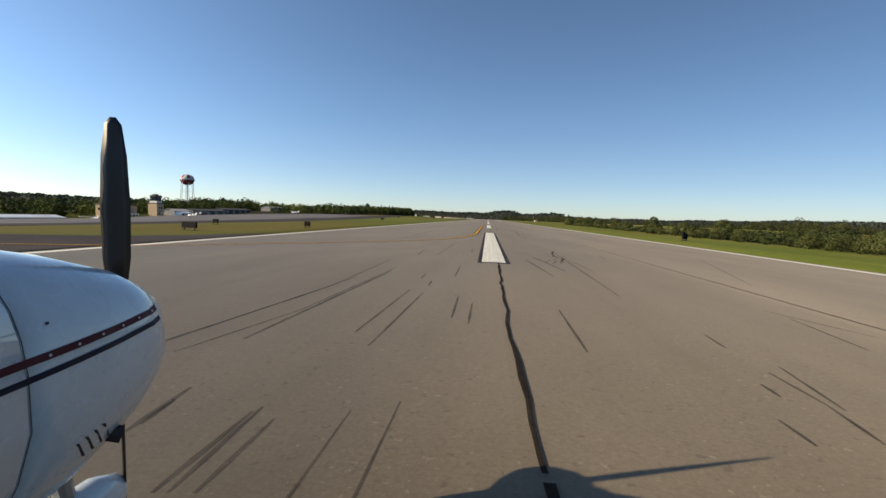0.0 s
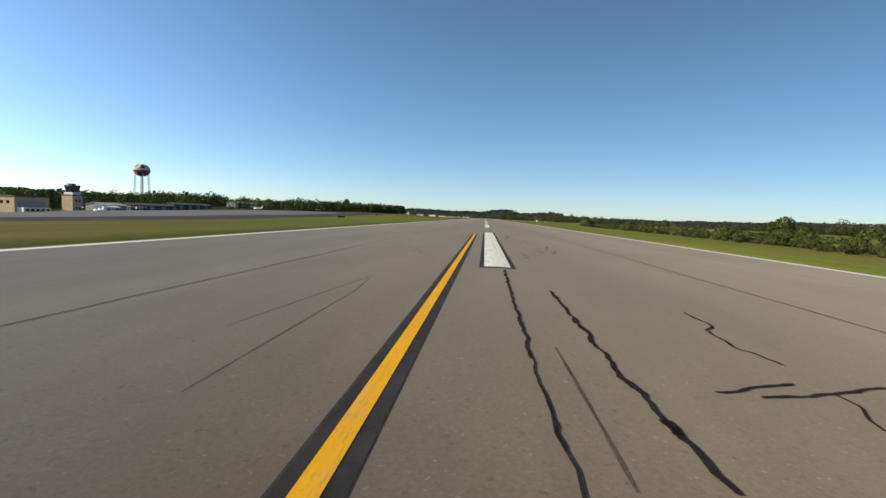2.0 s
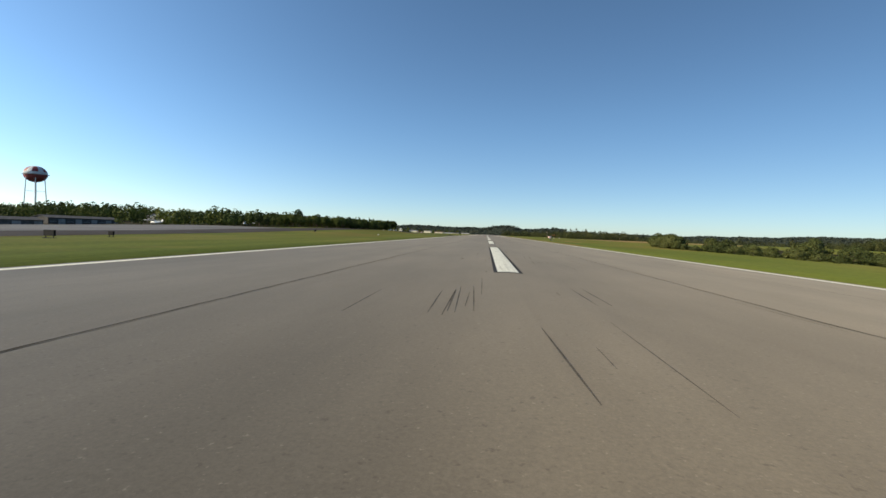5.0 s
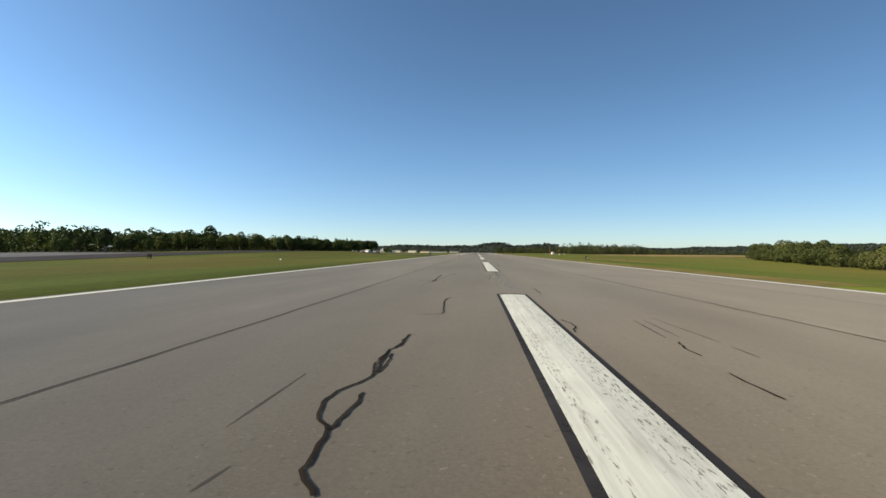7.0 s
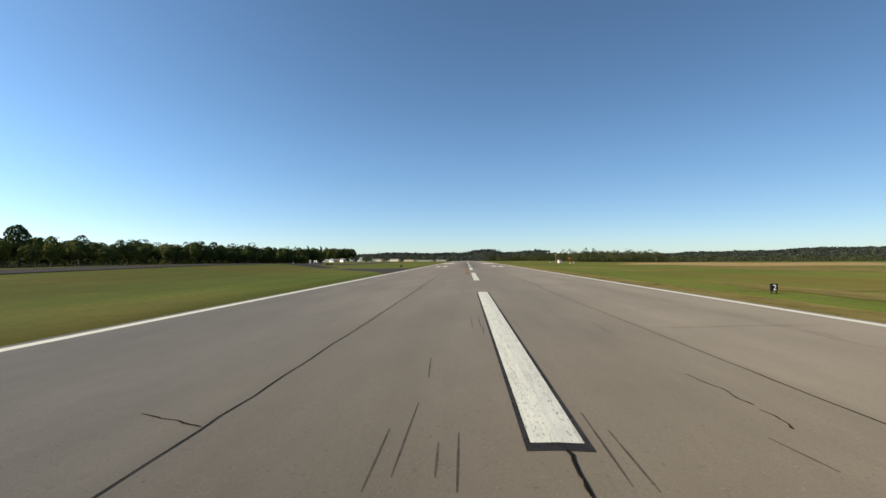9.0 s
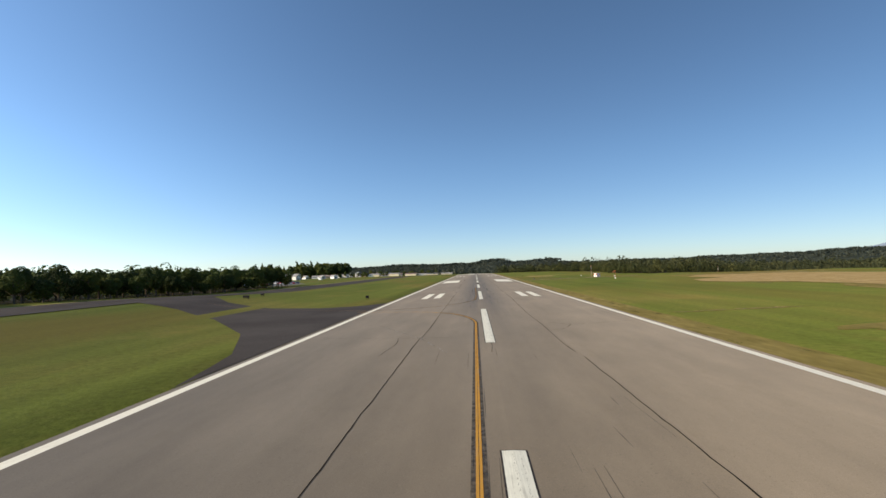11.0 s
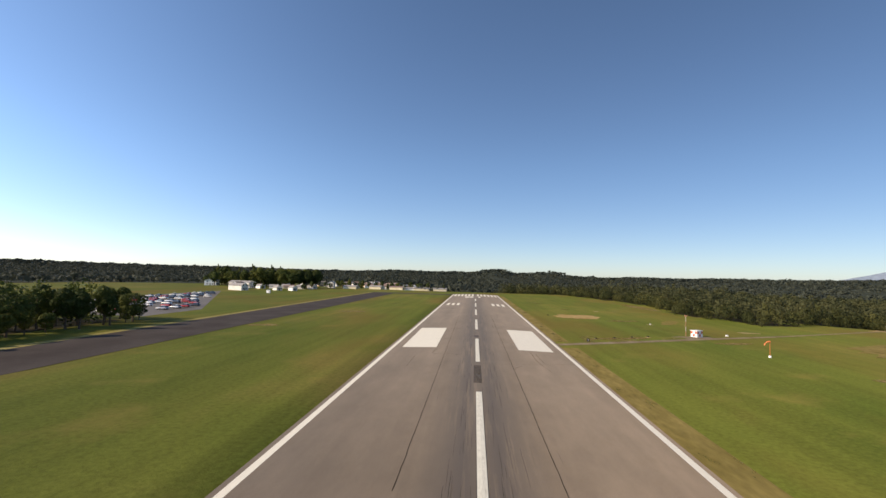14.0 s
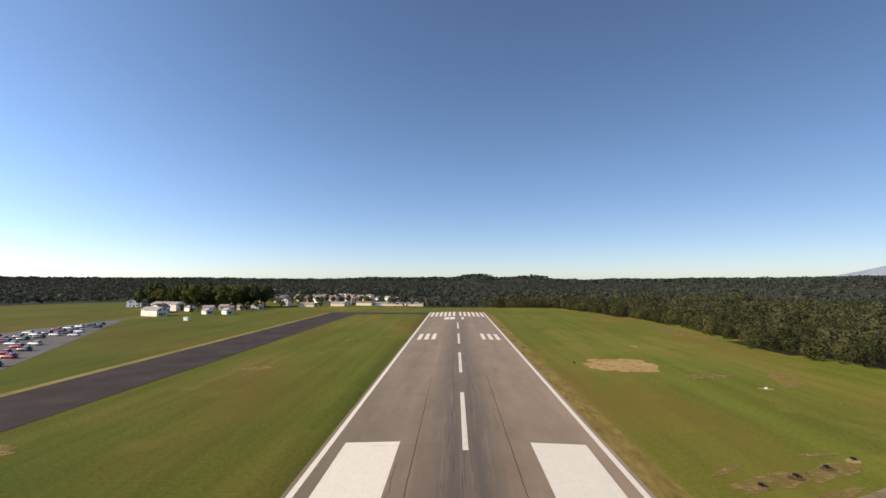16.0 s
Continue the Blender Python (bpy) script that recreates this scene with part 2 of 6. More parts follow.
RUBBER = mottled("tyre_rubber_marks", (0.0305, 0.0261, 0.0226), (0.0522, 0.0452, 0.0391), 0.8, 0.8, fine=7.0, stretch=(5, 0.7, 1), fade=0.85, cover=0.68)
GHOST_BOX = mottled("box_remains", (0.42, 0.38, 0.31), (0.55, 0.5, 0.42), 0.8, 0.9, fine=9.0, spec=0.1, fade=0.9, cover=0.8)
GHOST = mottled("removed_paint", (0.2871, 0.261, 0.2175), (0.3915, 0.3567, 0.3045), 0.8, 0.85, fine=9.0, stretch=(2.5, 0.6, 1), fade=1.45)
DIRT = mottled("bare_earth", (0.39, 0.263, 0.105), (0.48, 0.345, 0.16), 0.15, 0.95, fine=1.2, spec=0.05, fade=0.45)
DRY = mottled("dry_grass_edge", (0.1783, 0.1409, 0.0365), (0.2479, 0.1984, 0.0626), 0.12, 0.95, fine=1.6, stretch=(1, 0.3, 1), spec=0.05, fade=0.3)
GRAVEL = mottled("pale_gravel", (0.2262, 0.174, 0.0783), (0.3045, 0.2436, 0.1218), 0.3, 0.95, fine=3.0, spec=0.1)
LEAF = leaf_material("leaves", (0.0216, 0.0335, 0.0096), (0.0538, 0.0741, 0.0168), (0.1196, 0.1256, 0.0263))
LEAF_FAR = leaf_material("woods_leaves", (0.0166, 0.023, 0.012), (0.0368, 0.0432, 0.0184), (0.0681, 0.0708, 0.0294))
SHRUB = leaf_material("shrub_leaves", (0.0276, 0.0368, 0.012), (0.0607, 0.0718, 0.0202), (0.1104, 0.115, 0.035))
BARK = mottled("bark", (0.07, 0.05, 0.035), (0.13, 0.1, 0.075), 2.0, 0.9, fine=20.0)
# wooded ridge with the blue of distant air put into its base colour
RIDGE = mottled("haze_painted_woods", (0.21, 0.26, 0.33), (0.25, 0.30, 0.37), 0.004, 1.0, fine=0.03, spec=0.0)
WORN = mottled("worn_turf", (0.2349, 0.1696, 0.0609), (0.3132, 0.2306, 0.1001), 0.4, 0.95, fine=2.2, spec=0.05, fade=1.0, cover=0.95)
ROADSTONE = mottled("tan_stone", (0.20, 0.155, 0.10), (0.29, 0.235, 0.16), 0.3, 0.95, fine=3.0, spec=0.05, fade=0.35)
# lighter, yellower copy of the woods leaves: sun on the forest edge painted in
LEAF_EDGE_LIT = leaf_material("sunlit_edge_leaves", (0.0202, 0.0267, 0.0092), (0.0442, 0.0506, 0.0156), (0.0846, 0.0846, 0.0267))
# distance haze painted into the leaf colours: greyer and cooler than the near woods
LEAF_HILL_HAZED = leaf_material("hazed_hill_leaves", (0.0276, 0.035, 0.0276), (0.046, 0.0552, 0.0423), (0.0718, 0.0791, 0.0552))
# floor in the haze-greyed tone of the hill leaves, so far gaps stay pale
FAR_FLOOR = mottled("hazed_woods_floor", (0.035, 0.0423, 0.0313), (0.0515, 0.0589, 0.0414), 0.02, 0.95, fine=0.3, spec=0.05)
LITTER = mottled("leaf_litter", (0.0276, 0.0239, 0.0129), (0.046, 0.0414, 0.0202), 0.2, 0.95, fine=2.0, spec=0.05)
PATCH = mottled("patched_asphalt", (0.05, 0.043, 0.038), (0.08, 0.07, 0.06), 0.5, 0.9, fine=6.0, spec=0.1, fade=1.0, cover=0.8)
BLACK_OLD = mottled("worn_black_paint", (0.0261, 0.0226, 0.0209), (0.0435, 0.0383, 0.0348), 0.8, 0.8, fine=8.0, fade=1.0, cover=0.9)
TAN_VERGE = mottled("tan_dry_grass", (0.2, 0.155, 0.045), (0.275, 0.213, 0.072), 0.3, 0.95, fine=1.6, stretch=(1, 0.3, 1), spec=0.05, fade=0.45)
VERGE = mottled("pale_dry_grass", (0.2349, 0.2044, 0.0653), (0.3132, 0.2741, 0.1044), 0.15, 0.95, fine=1.6, stretch=(1, 0.3, 1), spec=0.05, fade=0.3)
OCHRE = mottled("worn_ochre_paint", (0.3132, 0.174, 0.0522), (0.3654, 0.2262, 0.087), 0.8, 0.85, fine=9.0, fade=1.2, cover=0.75)

# ---- ground and runway ----
HALF, CROWN, EDGE_Z = 18.9, 0.0312, -0.59


def mesh_object(name, bm, mat, parent=None, label="", smooth=False):
    me = bpy.data.meshes.new(name)
    bm.to_mesh(me)
    bm.free()
    for m in (mat if isinstance(mat, (list, tuple)) else [mat]):
        me.materials.append(m)
    if smooth:
        for f in me.polygons:
            f.use_smooth = True
    ob = new(name, me)
    if parent:
        ob.parent = parent
    if label:
        ob["label"] = label
    return ob


def part(name, bm, mat, parent, label="", smooth=False):
    return mesh_object(name, bm, mat, parent, label, smooth)


def runway_z(x):
    return -CROWN * min(abs(x), HALF)


def smooth01(a, b, v):
    t = min(1.0, max(0.0, (v - a) / (b - a)))
    return t * t * (3 - 2 * t)


def bank_x(y):
    """Where the level grass on the right ends and the bank falls away."""
    return 27.5 + 0.055 * y + 220 * smooth01(280, 350, y) - 160 * smooth01(600, 650, y) * (1 - smooth01(900, 1000, y))


HILLS = [(-180, 22), (-60, 26), (-30, 17), (-20, 12), (-14, 13), (-9, 20), (-5, 13), (-1.5, 20), (2.5, 44), (5.5, 22), (9, 40), (13, 22), (16, 18), (19, 26), (23, 17), (28, 27), (34, 29), (41, 35), (60, 36), (180, 22)]


def hill_top(a):
    """Height of the wooded skyline at a bearing, in degrees to the right of the runway."""
    for (p, u), (q, v) in zip(HILLS, HILLS[1:]):
        if p <= a <= q:
            return u + (v - u) * smooth01(p, q, a)
    return 22.0


def land_z(x, y):
    """Height of the land beside the runway."""
    z = EDGE_Z
    if x > 0:
        b = bank_x(y)
        z -= 13.0 * smooth01(b, b + 110, x) * (1 - 0.35 * smooth01(600, 640, y))
    else:
        shelf = smooth01(38, 70, -x)
        z += shelf * (-1.9 * (1 - smooth01(60, 320, y)) + 1.9 * smooth01(230, 400, y) * (1 - smooth01(440, 530, y)))
        z -= 4.5 * smooth01(110, 260, -x) * (1 - smooth01(330, 450, y))
        z -= 4.5 * smooth01(100, 215, -x) * (1 - smooth01(170, 252, y))
    if x > 110:
        z += 5.0 * noise.noise((x / 75.0, y / 75.0, 5.0)) * smooth01(110, 190, x) * smooth01(600, 680, y)
    z -= 16.0 * smooth01(900, 1150, y) * smooth01(-170, 30, x)
    z -= 5.0 * smooth01(900, 1200, y) * (1 - smooth01(-170, 30, x))
    z -= 7.0 * smooth01(300, 750, -x)
    # wooded ridges round the valley, nearer on the right
    d, a = math.hypot(x, y - 450), math.degrees(math.atan2(x, y - 450))
    h = hill_top(a)
    near = 1500 - 750 * smooth01(14, 34, a)
    rise = smooth01(near, near + 1150, d)
    wave = 1.0 + 0.22 * noise.noise((x / 420.0, y / 420.0, 3.0)) + 0.10 * noise.noise((x / 150.0, y / 150.0, 8.0))
    z += (h + 14.0) * rise * wave
    z += 10.0 * smooth01(3000, 4300, d) * (1.0 + noise.noise((x / 800.0, y / 800.0, 5.0)))
    return z


def axis(near, far, step, grow):
    v, s = [0.0], step
    while v[-1] < far:
        if v[-1] > near:
            s *= grow
        v.append(v[-1] + s)
    return v


xs = axis(280, 4700, 8.0, 1.13)
xs = [-a for a in reversed(xs[1:])] + xs
ys = [-a for a in reversed(axis(60, 4000, 20.0, 1.35)[1:])] + axis(1300, 4800, 16.0, 1.12)
xs = sorted(set([x for x in xs if abs(x) > 21] + [-19.5, -HALF + 0.05, 0.0, HALF - 0.05, 19.5]))
bm = bmesh.new()
grid = [[bm.verts.new((x, y, (runway_z(x) - 0.25) if abs(x) < HALF and y < 850 else land_z(x, y))) for x in xs] for y in ys]
for j in range(len(ys) - 1):
    for i in range(len(xs) - 1):
        bm.faces.new((grid[j][i], grid[j][i + 1], grid[j + 1][i + 1], grid[j + 1][i]))
ground = mesh_object("ground", bm, GRASS, smooth=True)
tagged(ground, "mown green and yellowed grass airfield reaching wooded hills", "ground", kind="structure")


def surface_z(x, y):
    return runway_z(x) if abs(x) <= HALF else land_z(x, y)


def tie(table, v):
    """Straight interpolation in a short table of pairs."""
    return float(np.interp(v, [a for a, _ in table], [b for _, b in table]))


def draped(name, x0, x1, low, high, mat, label, category, lift=0.03, nx=24, ny=24):
    """A paved sheet over the land between two edges low(x) and high(x)."""
    bm = bmesh.new()
    g = []
    for i in range(nx + 1):
        x = x0 + (x1 - x0) * i / nx
        a, b = low(x), high(x)
        g.append([bm.verts.new((x, a + (b - a) * j / ny, surface_z(x, a + (b - a) * j / ny) + lift)) for j in range(ny + 1)])
    for i in range(nx):
        for j in range(ny):
            bm.faces.new((g[i][j], g[i + 1][j], g[i + 1][j + 1], g[i][j + 1]))
    ob = mesh_object(name, bm, mat)
    return tagged(ob, label, category, kind="structure")


R0, R1 = -700.0, 853.0
bm = bmesh.new()
rows = []
n = 200
for k in range(n + 1):
    y = R0 + (R1 - R0) * k / n
    rows.append([bm.verts.new((x, y, runway_z(x))) for x in (-HALF, -9.0, 0.0, 9.0, HALF)])
for a, b in zip(rows, rows[1:]):
    for i in range(4):
        bm.faces.new((a[i], a[i + 1], b[i + 1], b[i]))
runway = mesh_object("runway", bm, ASPHALT)
tagged(runway, "long worn grey-brown asphalt runway with tyre marks", "runway", kind="structure")

draped("taxiway", -86, -66.5, lambda x: -80, lambda x: 850, DARK_ASPHALT, "dark asphalt parallel taxiway beside mown grass", "taxiway", 0.05, 6, 120)
draped("taxiway", -66.5, -HALF, lambda x: 834, lambda x: 850 - 0.02 * (x + 66), DARK_ASPHALT, "dark asphalt taxiway joining the runway's end", "taxiway", 0.045, 16, 3)
LOW = [(-67, 440), (-53, 432), (-40, 421), (-27, 404), (-21, 391), (-18.8, 380)]
HIGH = [(-67, 466), (-53.5, 449), (-40, 440), (-29, 437.5), (-22, 441), (-18.8, 447)]
draped("taxiway", -66.5, -HALF, lambda x: tie(LOW, x), lambda x: tie(HIGH, x), DARK_ASPHALT, "dark asphalt exit taxiway curving off the runway", "taxiway", 0.04, 40, 6)
TOP = [(-90, 8), (-45, 7), (-30, 10), (-24, 13), (-20.5, 20), (-18.8, 27)]
draped("taxiway", -66.5, -HALF, lambda x: -90, lambda x: tie(TOP, x), DARK_ASPHALT, "dark asphalt entrance taxiway joining the runway", "taxiway", 0.04, 40, 10)
draped("apron", -205, -86, lambda x: -90, lambda x: 330, APRON, "pale worn asphalt apron before the airport buildings", "apron", 0.03, 20, 40)
for low, high in ((240, 568), (578, 830)):
    draped("dry_verge", HALF - 0.02, HALF + 3.7, lambda x: low, lambda x: high, TAN_VERGE, "yellowed dry grass verge along the runway edge", "verge", 0.02, 3, 60)
draped("dry_verge", -88.6, -86, lambda x: 335, lambda x: 845, VERGE, "pale dry grass verge along the taxiway", "verge", 0.02, 3, 60)


def sheet(bm, x0, x1, y0, y1, lift):
    """Paint laid over the runway's crown."""
    cuts = [x0] + ([0.0] if x0 < 0 < x1 else []) + [x1]
    m = max(1, int((y1 - y0) / 12))
    rr = [[bm.verts.new((x, y0 + (y1 - y0) * k / m, runway_z(x) + lift)) for x in cuts] for k in range(m + 1)]
    for a, b in zip(rr, rr[1:]):
        for i in range(len(cuts) - 1):
            bm.faces.new((a[i], a[i + 1], b[i + 1], b[i]))


def marking(name, box, mat, lift, label, group=""):
    bm = bmesh.new()
    sheet(bm, *box, lift)
    return tagged(mesh_object(name, bm, mat), label, "runway marking", group, "structure")


# centre-line stripes
W = 0.385
NEAR = [-158.4, -105.6, -52.8, 0.0, 52.9, 105.3, 152.1, 199.0, 242.5, 290.8, 340.0, 391.5, 442.4, 493.1, 544.0, 593.3, 642.2, 691.0, 740.0]
for y in NEAR:
    ln = 30.65 if y < 190 else 26.8 if y < 243 else 29.9
    early = y < 340
    b = 0.14 if early else 0.06
    if 199 <= y < 340:
        b = 0.09
    marking("stripe_border", (-W - b, W + b, y - (0.28 if early else 0.05), y + ln + (0.28 if early else 0.05)), BLACK, 0.004, "black painted border round a white centre-line stripe")
    marking("centre_stripe", (-W, W, y, y + ln), WHITE, 0.008, "white painted centre-line stripe scuffed with rubber", "centre-line stripes")
for y0, y1 in ((186, 198.6), (228, 242), (476, 480), (530, 534)):
    marking("faded_stripe", (-0.3, 0.42, y0, y1), GHOST, 0.005, "ghost of a removed white stripe on the asphalt")
for y0, y1 in ((528, 540.8), (577, 580)):
    marking("asphalt_patch", (-0.7, 0.5, y0, y1), PATCH, 0.006, "dark square asphalt repair patch")
for s in (-1, 1):
    a, b = sorted((s * 17.64, s * 18.36))
    for y0, y1 in ((R0, R1),):
        marking("edge_line", (a, b, y0, y1), WHITE_NEW, 0.004, "continuous white painted runway edge line")
    for i in range(2):
        a, b = sorted((s * (8.66 + 2.69 * i), s * (8.66 + 1.46 + 2.69 * i)))
        marking("touchdown_bar", (a, b, 453.0, 471.3), WHITE_NEW, 0.006, "white painted touchdown-zone bar", "touchdown bars")
    for i in range(3):
        a, b = sorted((s * (8.66 + 2.69 * i), s * (8.66 + 1.46 + 2.69 * i)))
        marking("touchdown_bar", (a, b, 704.5, 722.8), WHITE_NEW, 0.006, "white painted touchdown-zone bar", "touchdown bars")
    a, b = sorted((s * 8.65, s * 15.95))
    marking("aiming_point", (a, b, 560.4, 597.0), WHITE_NEW, 0.006, "broad white painted aiming-point block")
    for i in range(6):
        a, b = sorted((s * (1.3 + 2.75 * i), s * (1.3 + 1.4 + 2.75 * i)))
        marking("threshold_bar", (a, b, 814.0, 850.0), WHITE_NEW, 0.006, "white painted threshold bar", "threshold bars")
for a, b in ((-7.4, -4.6), (-4.2, -1.4), (2.2, 3.6)):
    marking("designation_bar", (a, b, 790.0, 806.0), WHITE_NEW, 0.006, "white painted bar of the runway designation")


def curve_points(pts, step=0.5):
    """A smooth line through a few points."""
    out = []
    p = [pts[0]] + list(pts) + [pts[-1]]
    for i in range(1, len(p) - 2):
        a, b, c, d = (Vector(q) for q in p[i - 1:i + 3])
        m = max(2, int((c - b).length / step))
        for k in range(m):
            t = k / m
            out.append(0.5 * ((2 * b) + (c - a) * t + (2 * a - 5 * b + 4 * c - d) * t * t + (3 * b - a - 3 * c + d) * t ** 3))
    return out + [Vector(pts[-1])]


def ribbon(bm, pts, width, lift):
    """A flat band along a line over the ground; width may be a function of 0..1."""
    prev = None
    for k, q in enumerate(pts):
        t = (pts[min(k + 1, len(pts) - 1)] - pts[max(k - 1, 0)])
        side = Vector((-t.y, t.x)).normalized() * (width(k / max(1, len(pts) - 1)) if callable(width) else width) / 2
        pair = []
        for e in (q - side, q + side):
            pair.append(bm.verts.new((e.x, e.y, surface_z(e.x, e.y) + lift + (0.045 if e.x < -HALF else 0))))
        if prev:
            bm.faces.new((prev[0], pair[0], pair[1], prev[1]))
        prev = pair


def yellow_line(pts, mat, width, border, label):
    c = curve_points(pts, 0.8)
    if border:
        bm = bmesh.new()
        ribbon(bm, c, border, 0.009)
        tagged(mesh_object("line_border", bm, BLACK), "black painted border along a yellow taxi line", "runway marking", kind="structure")
    bm = bmesh.new()
    ribbon(bm, c, width, 0.013)
    tagged(mesh_object("taxi_line", bm, mat), label, "runway marking", kind="structure")


yellow_line([(-40, -3.0), (-18, 6.2), (-8, 11.6), (-4.8, 14.0), (-3.4, 15.67), (-2.86, 17.0), (-2.42, 18.4), (-2.02, 20.0), (-1.62, 22.7), (-1.36, 25.8), (-1.28, 30), (-1.27, 40), (-1.25, 56), (-1.21, 79.0)], YELLOW, 0.165, 0.42, "bright yellow taxi line curving onto the runway")
for pts in ([(-1.12, 362), (-1.12, 399), (-1.17, 405.7), (-1.67, 409.4), (-2.57, 412.8), (-4.2, 416.6), (-6.3, 419.4)], [(-17.5, 429.3), (-9.4, 429.6), (-4.9, 433), (-2.2, 438.5), (-1.05, 447), (-1.0, 494)]):
    bm = bmesh.new()
    ribbon(bm, curve_points(pts, 0.8), 0.5, 0.009)
    tagged(mesh_object("line_border", bm, BLACK_OLD), "worn black border along a yellow taxi line", "runway marking", kind="structure")
for dx in (-0.055, 0.055):
    yellow_line([(-55, 444), (-30, 433), (-17.5, 429.3 + dx), (-9.4, 429.6 + dx), (-4.9, 433 + dx), (-2.2 + dx, 438.5), (-1.05 + dx, 447), (-1.0 + dx, 494)], YELLOW_DULL, 0.09, 0, "worn yellow taxi line bending off the runway")
    yellow_line([(-1.12 + dx, 362), (-1.12 + dx, 399), (-1.17 + dx, 405.7), (-1.67 + dx, 409.4), (-2.57 + dx, 412.8), (-4.2 + dx, 416.6), (-6.3 + dx, 419.4), (-10, 422.6 + dx), (-20, 427.5 + dx)], YELLOW_OLD, 0.09, 0, "worn yellow taxi line bending off the runway")


def crack(x0, y0, x1, y1, width, wander, seed, label="wandering black sealed crack in the asphalt"):
    a, b = Vector((x0, y0)), Vector((x1, y1))
    ln = (b - a).length
    m = max(4, int(ln / 0.12) if ln < 14 else int(ln / 0.6))
    side = Vector((-(b - a).y, (b - a).x)).normalized()
    pts = []
    for k in range(m + 1):
        t = k / m
        s = t * ln
        off = wander * (noise.noise((s * 0.55, seed, 0.3)) + 0.6 * noise.noise((s * 2.2, seed, 4.0)) + 0.35 * noise.noise((s * 6.0, seed, 7.0)))
        pts.append(a + (b - a) * t + side * off)
    bm = bmesh.new()
    ribbon(bm, pts, lambda t: width * (0.65 + 0.6 * abs(noise.noise((t * ln * 1.3, seed, 9.0)))), 0.011)
    return tagged(mesh_object("crack", bm, TAR), label, "crack", kind="structure")


SEAM = "thin black sealed lengthwise paving joint"
crack(0.17, -45, 0.13, -12.4, 0.09, 0.03, 1, SEAM)
for x, x1, y0, y1, sd in ((6.3, 6.0, -40, 130, 6), (6.0, 6.1, 130, 205, 7), (6.1, 5.55, 205, 250, 9), (5.55, 5.85, 250, 330, 12), (6.2, 6.0, 330, 386, 58), (6.0, 5.8, 440, 640, 8), (-6.3, -6.4, 10, 130, 10), (-6.4, -5.65, 130, 225, 59), (-5.65, -5.75, 225, 330, 11), (-5.95, -6.15, 330, 396, 54), (-6.3, -6.5, 495, 640, 57), (12.4, 12.2, 40, 330, 55)):
    crack(x, y0, x1, y1, 0.03 if abs(x) > 10 else 0.05 if y0 < 330 else 0.075, 0.05, sd, SEAM)
crack(6.2, 303, 15, 306, 0.045, 0.1, 41)
crack(-14, 446.5, 17, 447.5, 0.04, 0.15, 48)


def sealed(width, pts, label="wandering black sealed crack in the asphalt", mat=TAR, lift=0.011):
    bm = bmesh.new()
    c = curve_points(pts, 0.1 if abs(pts[0][1] - pts[-1][1]) < 9 else 0.4)
    c = [q + Vector((0.03 * noise.noise((q.x * 3, q.y * 3, 1.0)), 0.05 * noise.noise((q.x * 3, q.y * 3, 6.0)))) for q in c]
    c = [q + Vector((0.035 * noise.noise((q.x * 9, q.y * 9, 3.0)), 0.02 * noise.noise((q.x * 9, q.y * 9, 8.0)))) for q in c]
    ribbon(bm, c, lambda t: width * (0.5 + 0.9 * abs(noise.noise((t * 14, width * 90, 2.0)))), lift)
    tagged(mesh_object("crack", bm, mat), label, "crack", kind="structure")


sealed(0.05, [(-8.22, 396.54), (-8.0, 394.96), (-7.84, 392.67), (-8.04, 390.37), (-8.23, 387.83)])
sealed(0.04, [(-16.12, 399.37), (-14.2, 398.3), (-12.57, 397.6), (-8.36, 396.56), (-7.14, 395.9), (-4.8, 395.5), (-2.94, 395.32)])
sealed(0.07, [(-5.98, 395.82), (-5.96, 398.44), (-5.87, 404.4), (-5.94, 418.16), (-5.87, 437.62), (-5.9, 470.21)])
sealed(0.05, [(5.74, 405.39), (7.32, 405.01), (8.78, 403.92), (11.28, 405.08), (16.64, 408.01)])
sealed(0.05, [(8.78, 403.92), (8.12, 401.89), (7.06, 399.87), (5.6, 399.06)])
sealed(0.075, [(5.95, 445.09), (5.62, 417.92), (5.74, 405.39), (5.73, 399.06), (5.66, 393.32), (5.67, 390.01), (5.75, 388.84), (5.83, 387.66)])
sealed(0.05, [(5.76, 390.24), (5.72, 389.13), (5.91, 388.49)])
sealed(0.04, [(0.03, 391.29), (0.06, 389.66), (-0.06, 387.29)])
sealed(0.065, [(-2.22, 219.04), (-2.24, 218.22), (-2.33, 217.72), (-2.31, 217.01), (-2.27, 216.41), (-2.47, 215.87), (-2.53, 215.53), (-2.43, 215.15), (-2.25, 214.84), (-2.2, 214.38), (-2.2, 214.21), (-2.06, 214.0), (-2.01, 213.92)])
sealed(0.055, [(-2.21, 215.85), (-2.2, 215.53), (-2.22, 215.21), (-2.25, 214.84)])
sealed(0.04, [(-2.33, 217.72), (-2.36, 216.94), (-2.26, 216.55), (-2.23, 216.89), (-2.26, 217.56)])
sealed(0.16, [(-12.75, 408.42), (-8.62, 400.45), (-6.24, 395.86), (-4.19, 390.48), (-3.28, 387.83)], "ghost of a removed taxi line", GHOST, 0.006)
sealed(0.07, [(0.14, -0.33), (0.1, -5.54), (0.1, -8.1), (0.06, -9.07), (0.1, -9.78), (0.11, -10.79), (0.12, -11.64), (0.12, -12.14), (0.13, -12.31)])
sealed(0.08, [(3, 7.76), (2.67, 6.1), (2.63, 5.29), (2.49, 4.45), (2.62, 4.23), (2.57, 3.81), (2.67, 3.68), (2.74, 3.5), (2.66, 2.96), (2.53, 2.52), (2.51, 2.15), (2.52, 1.88)])
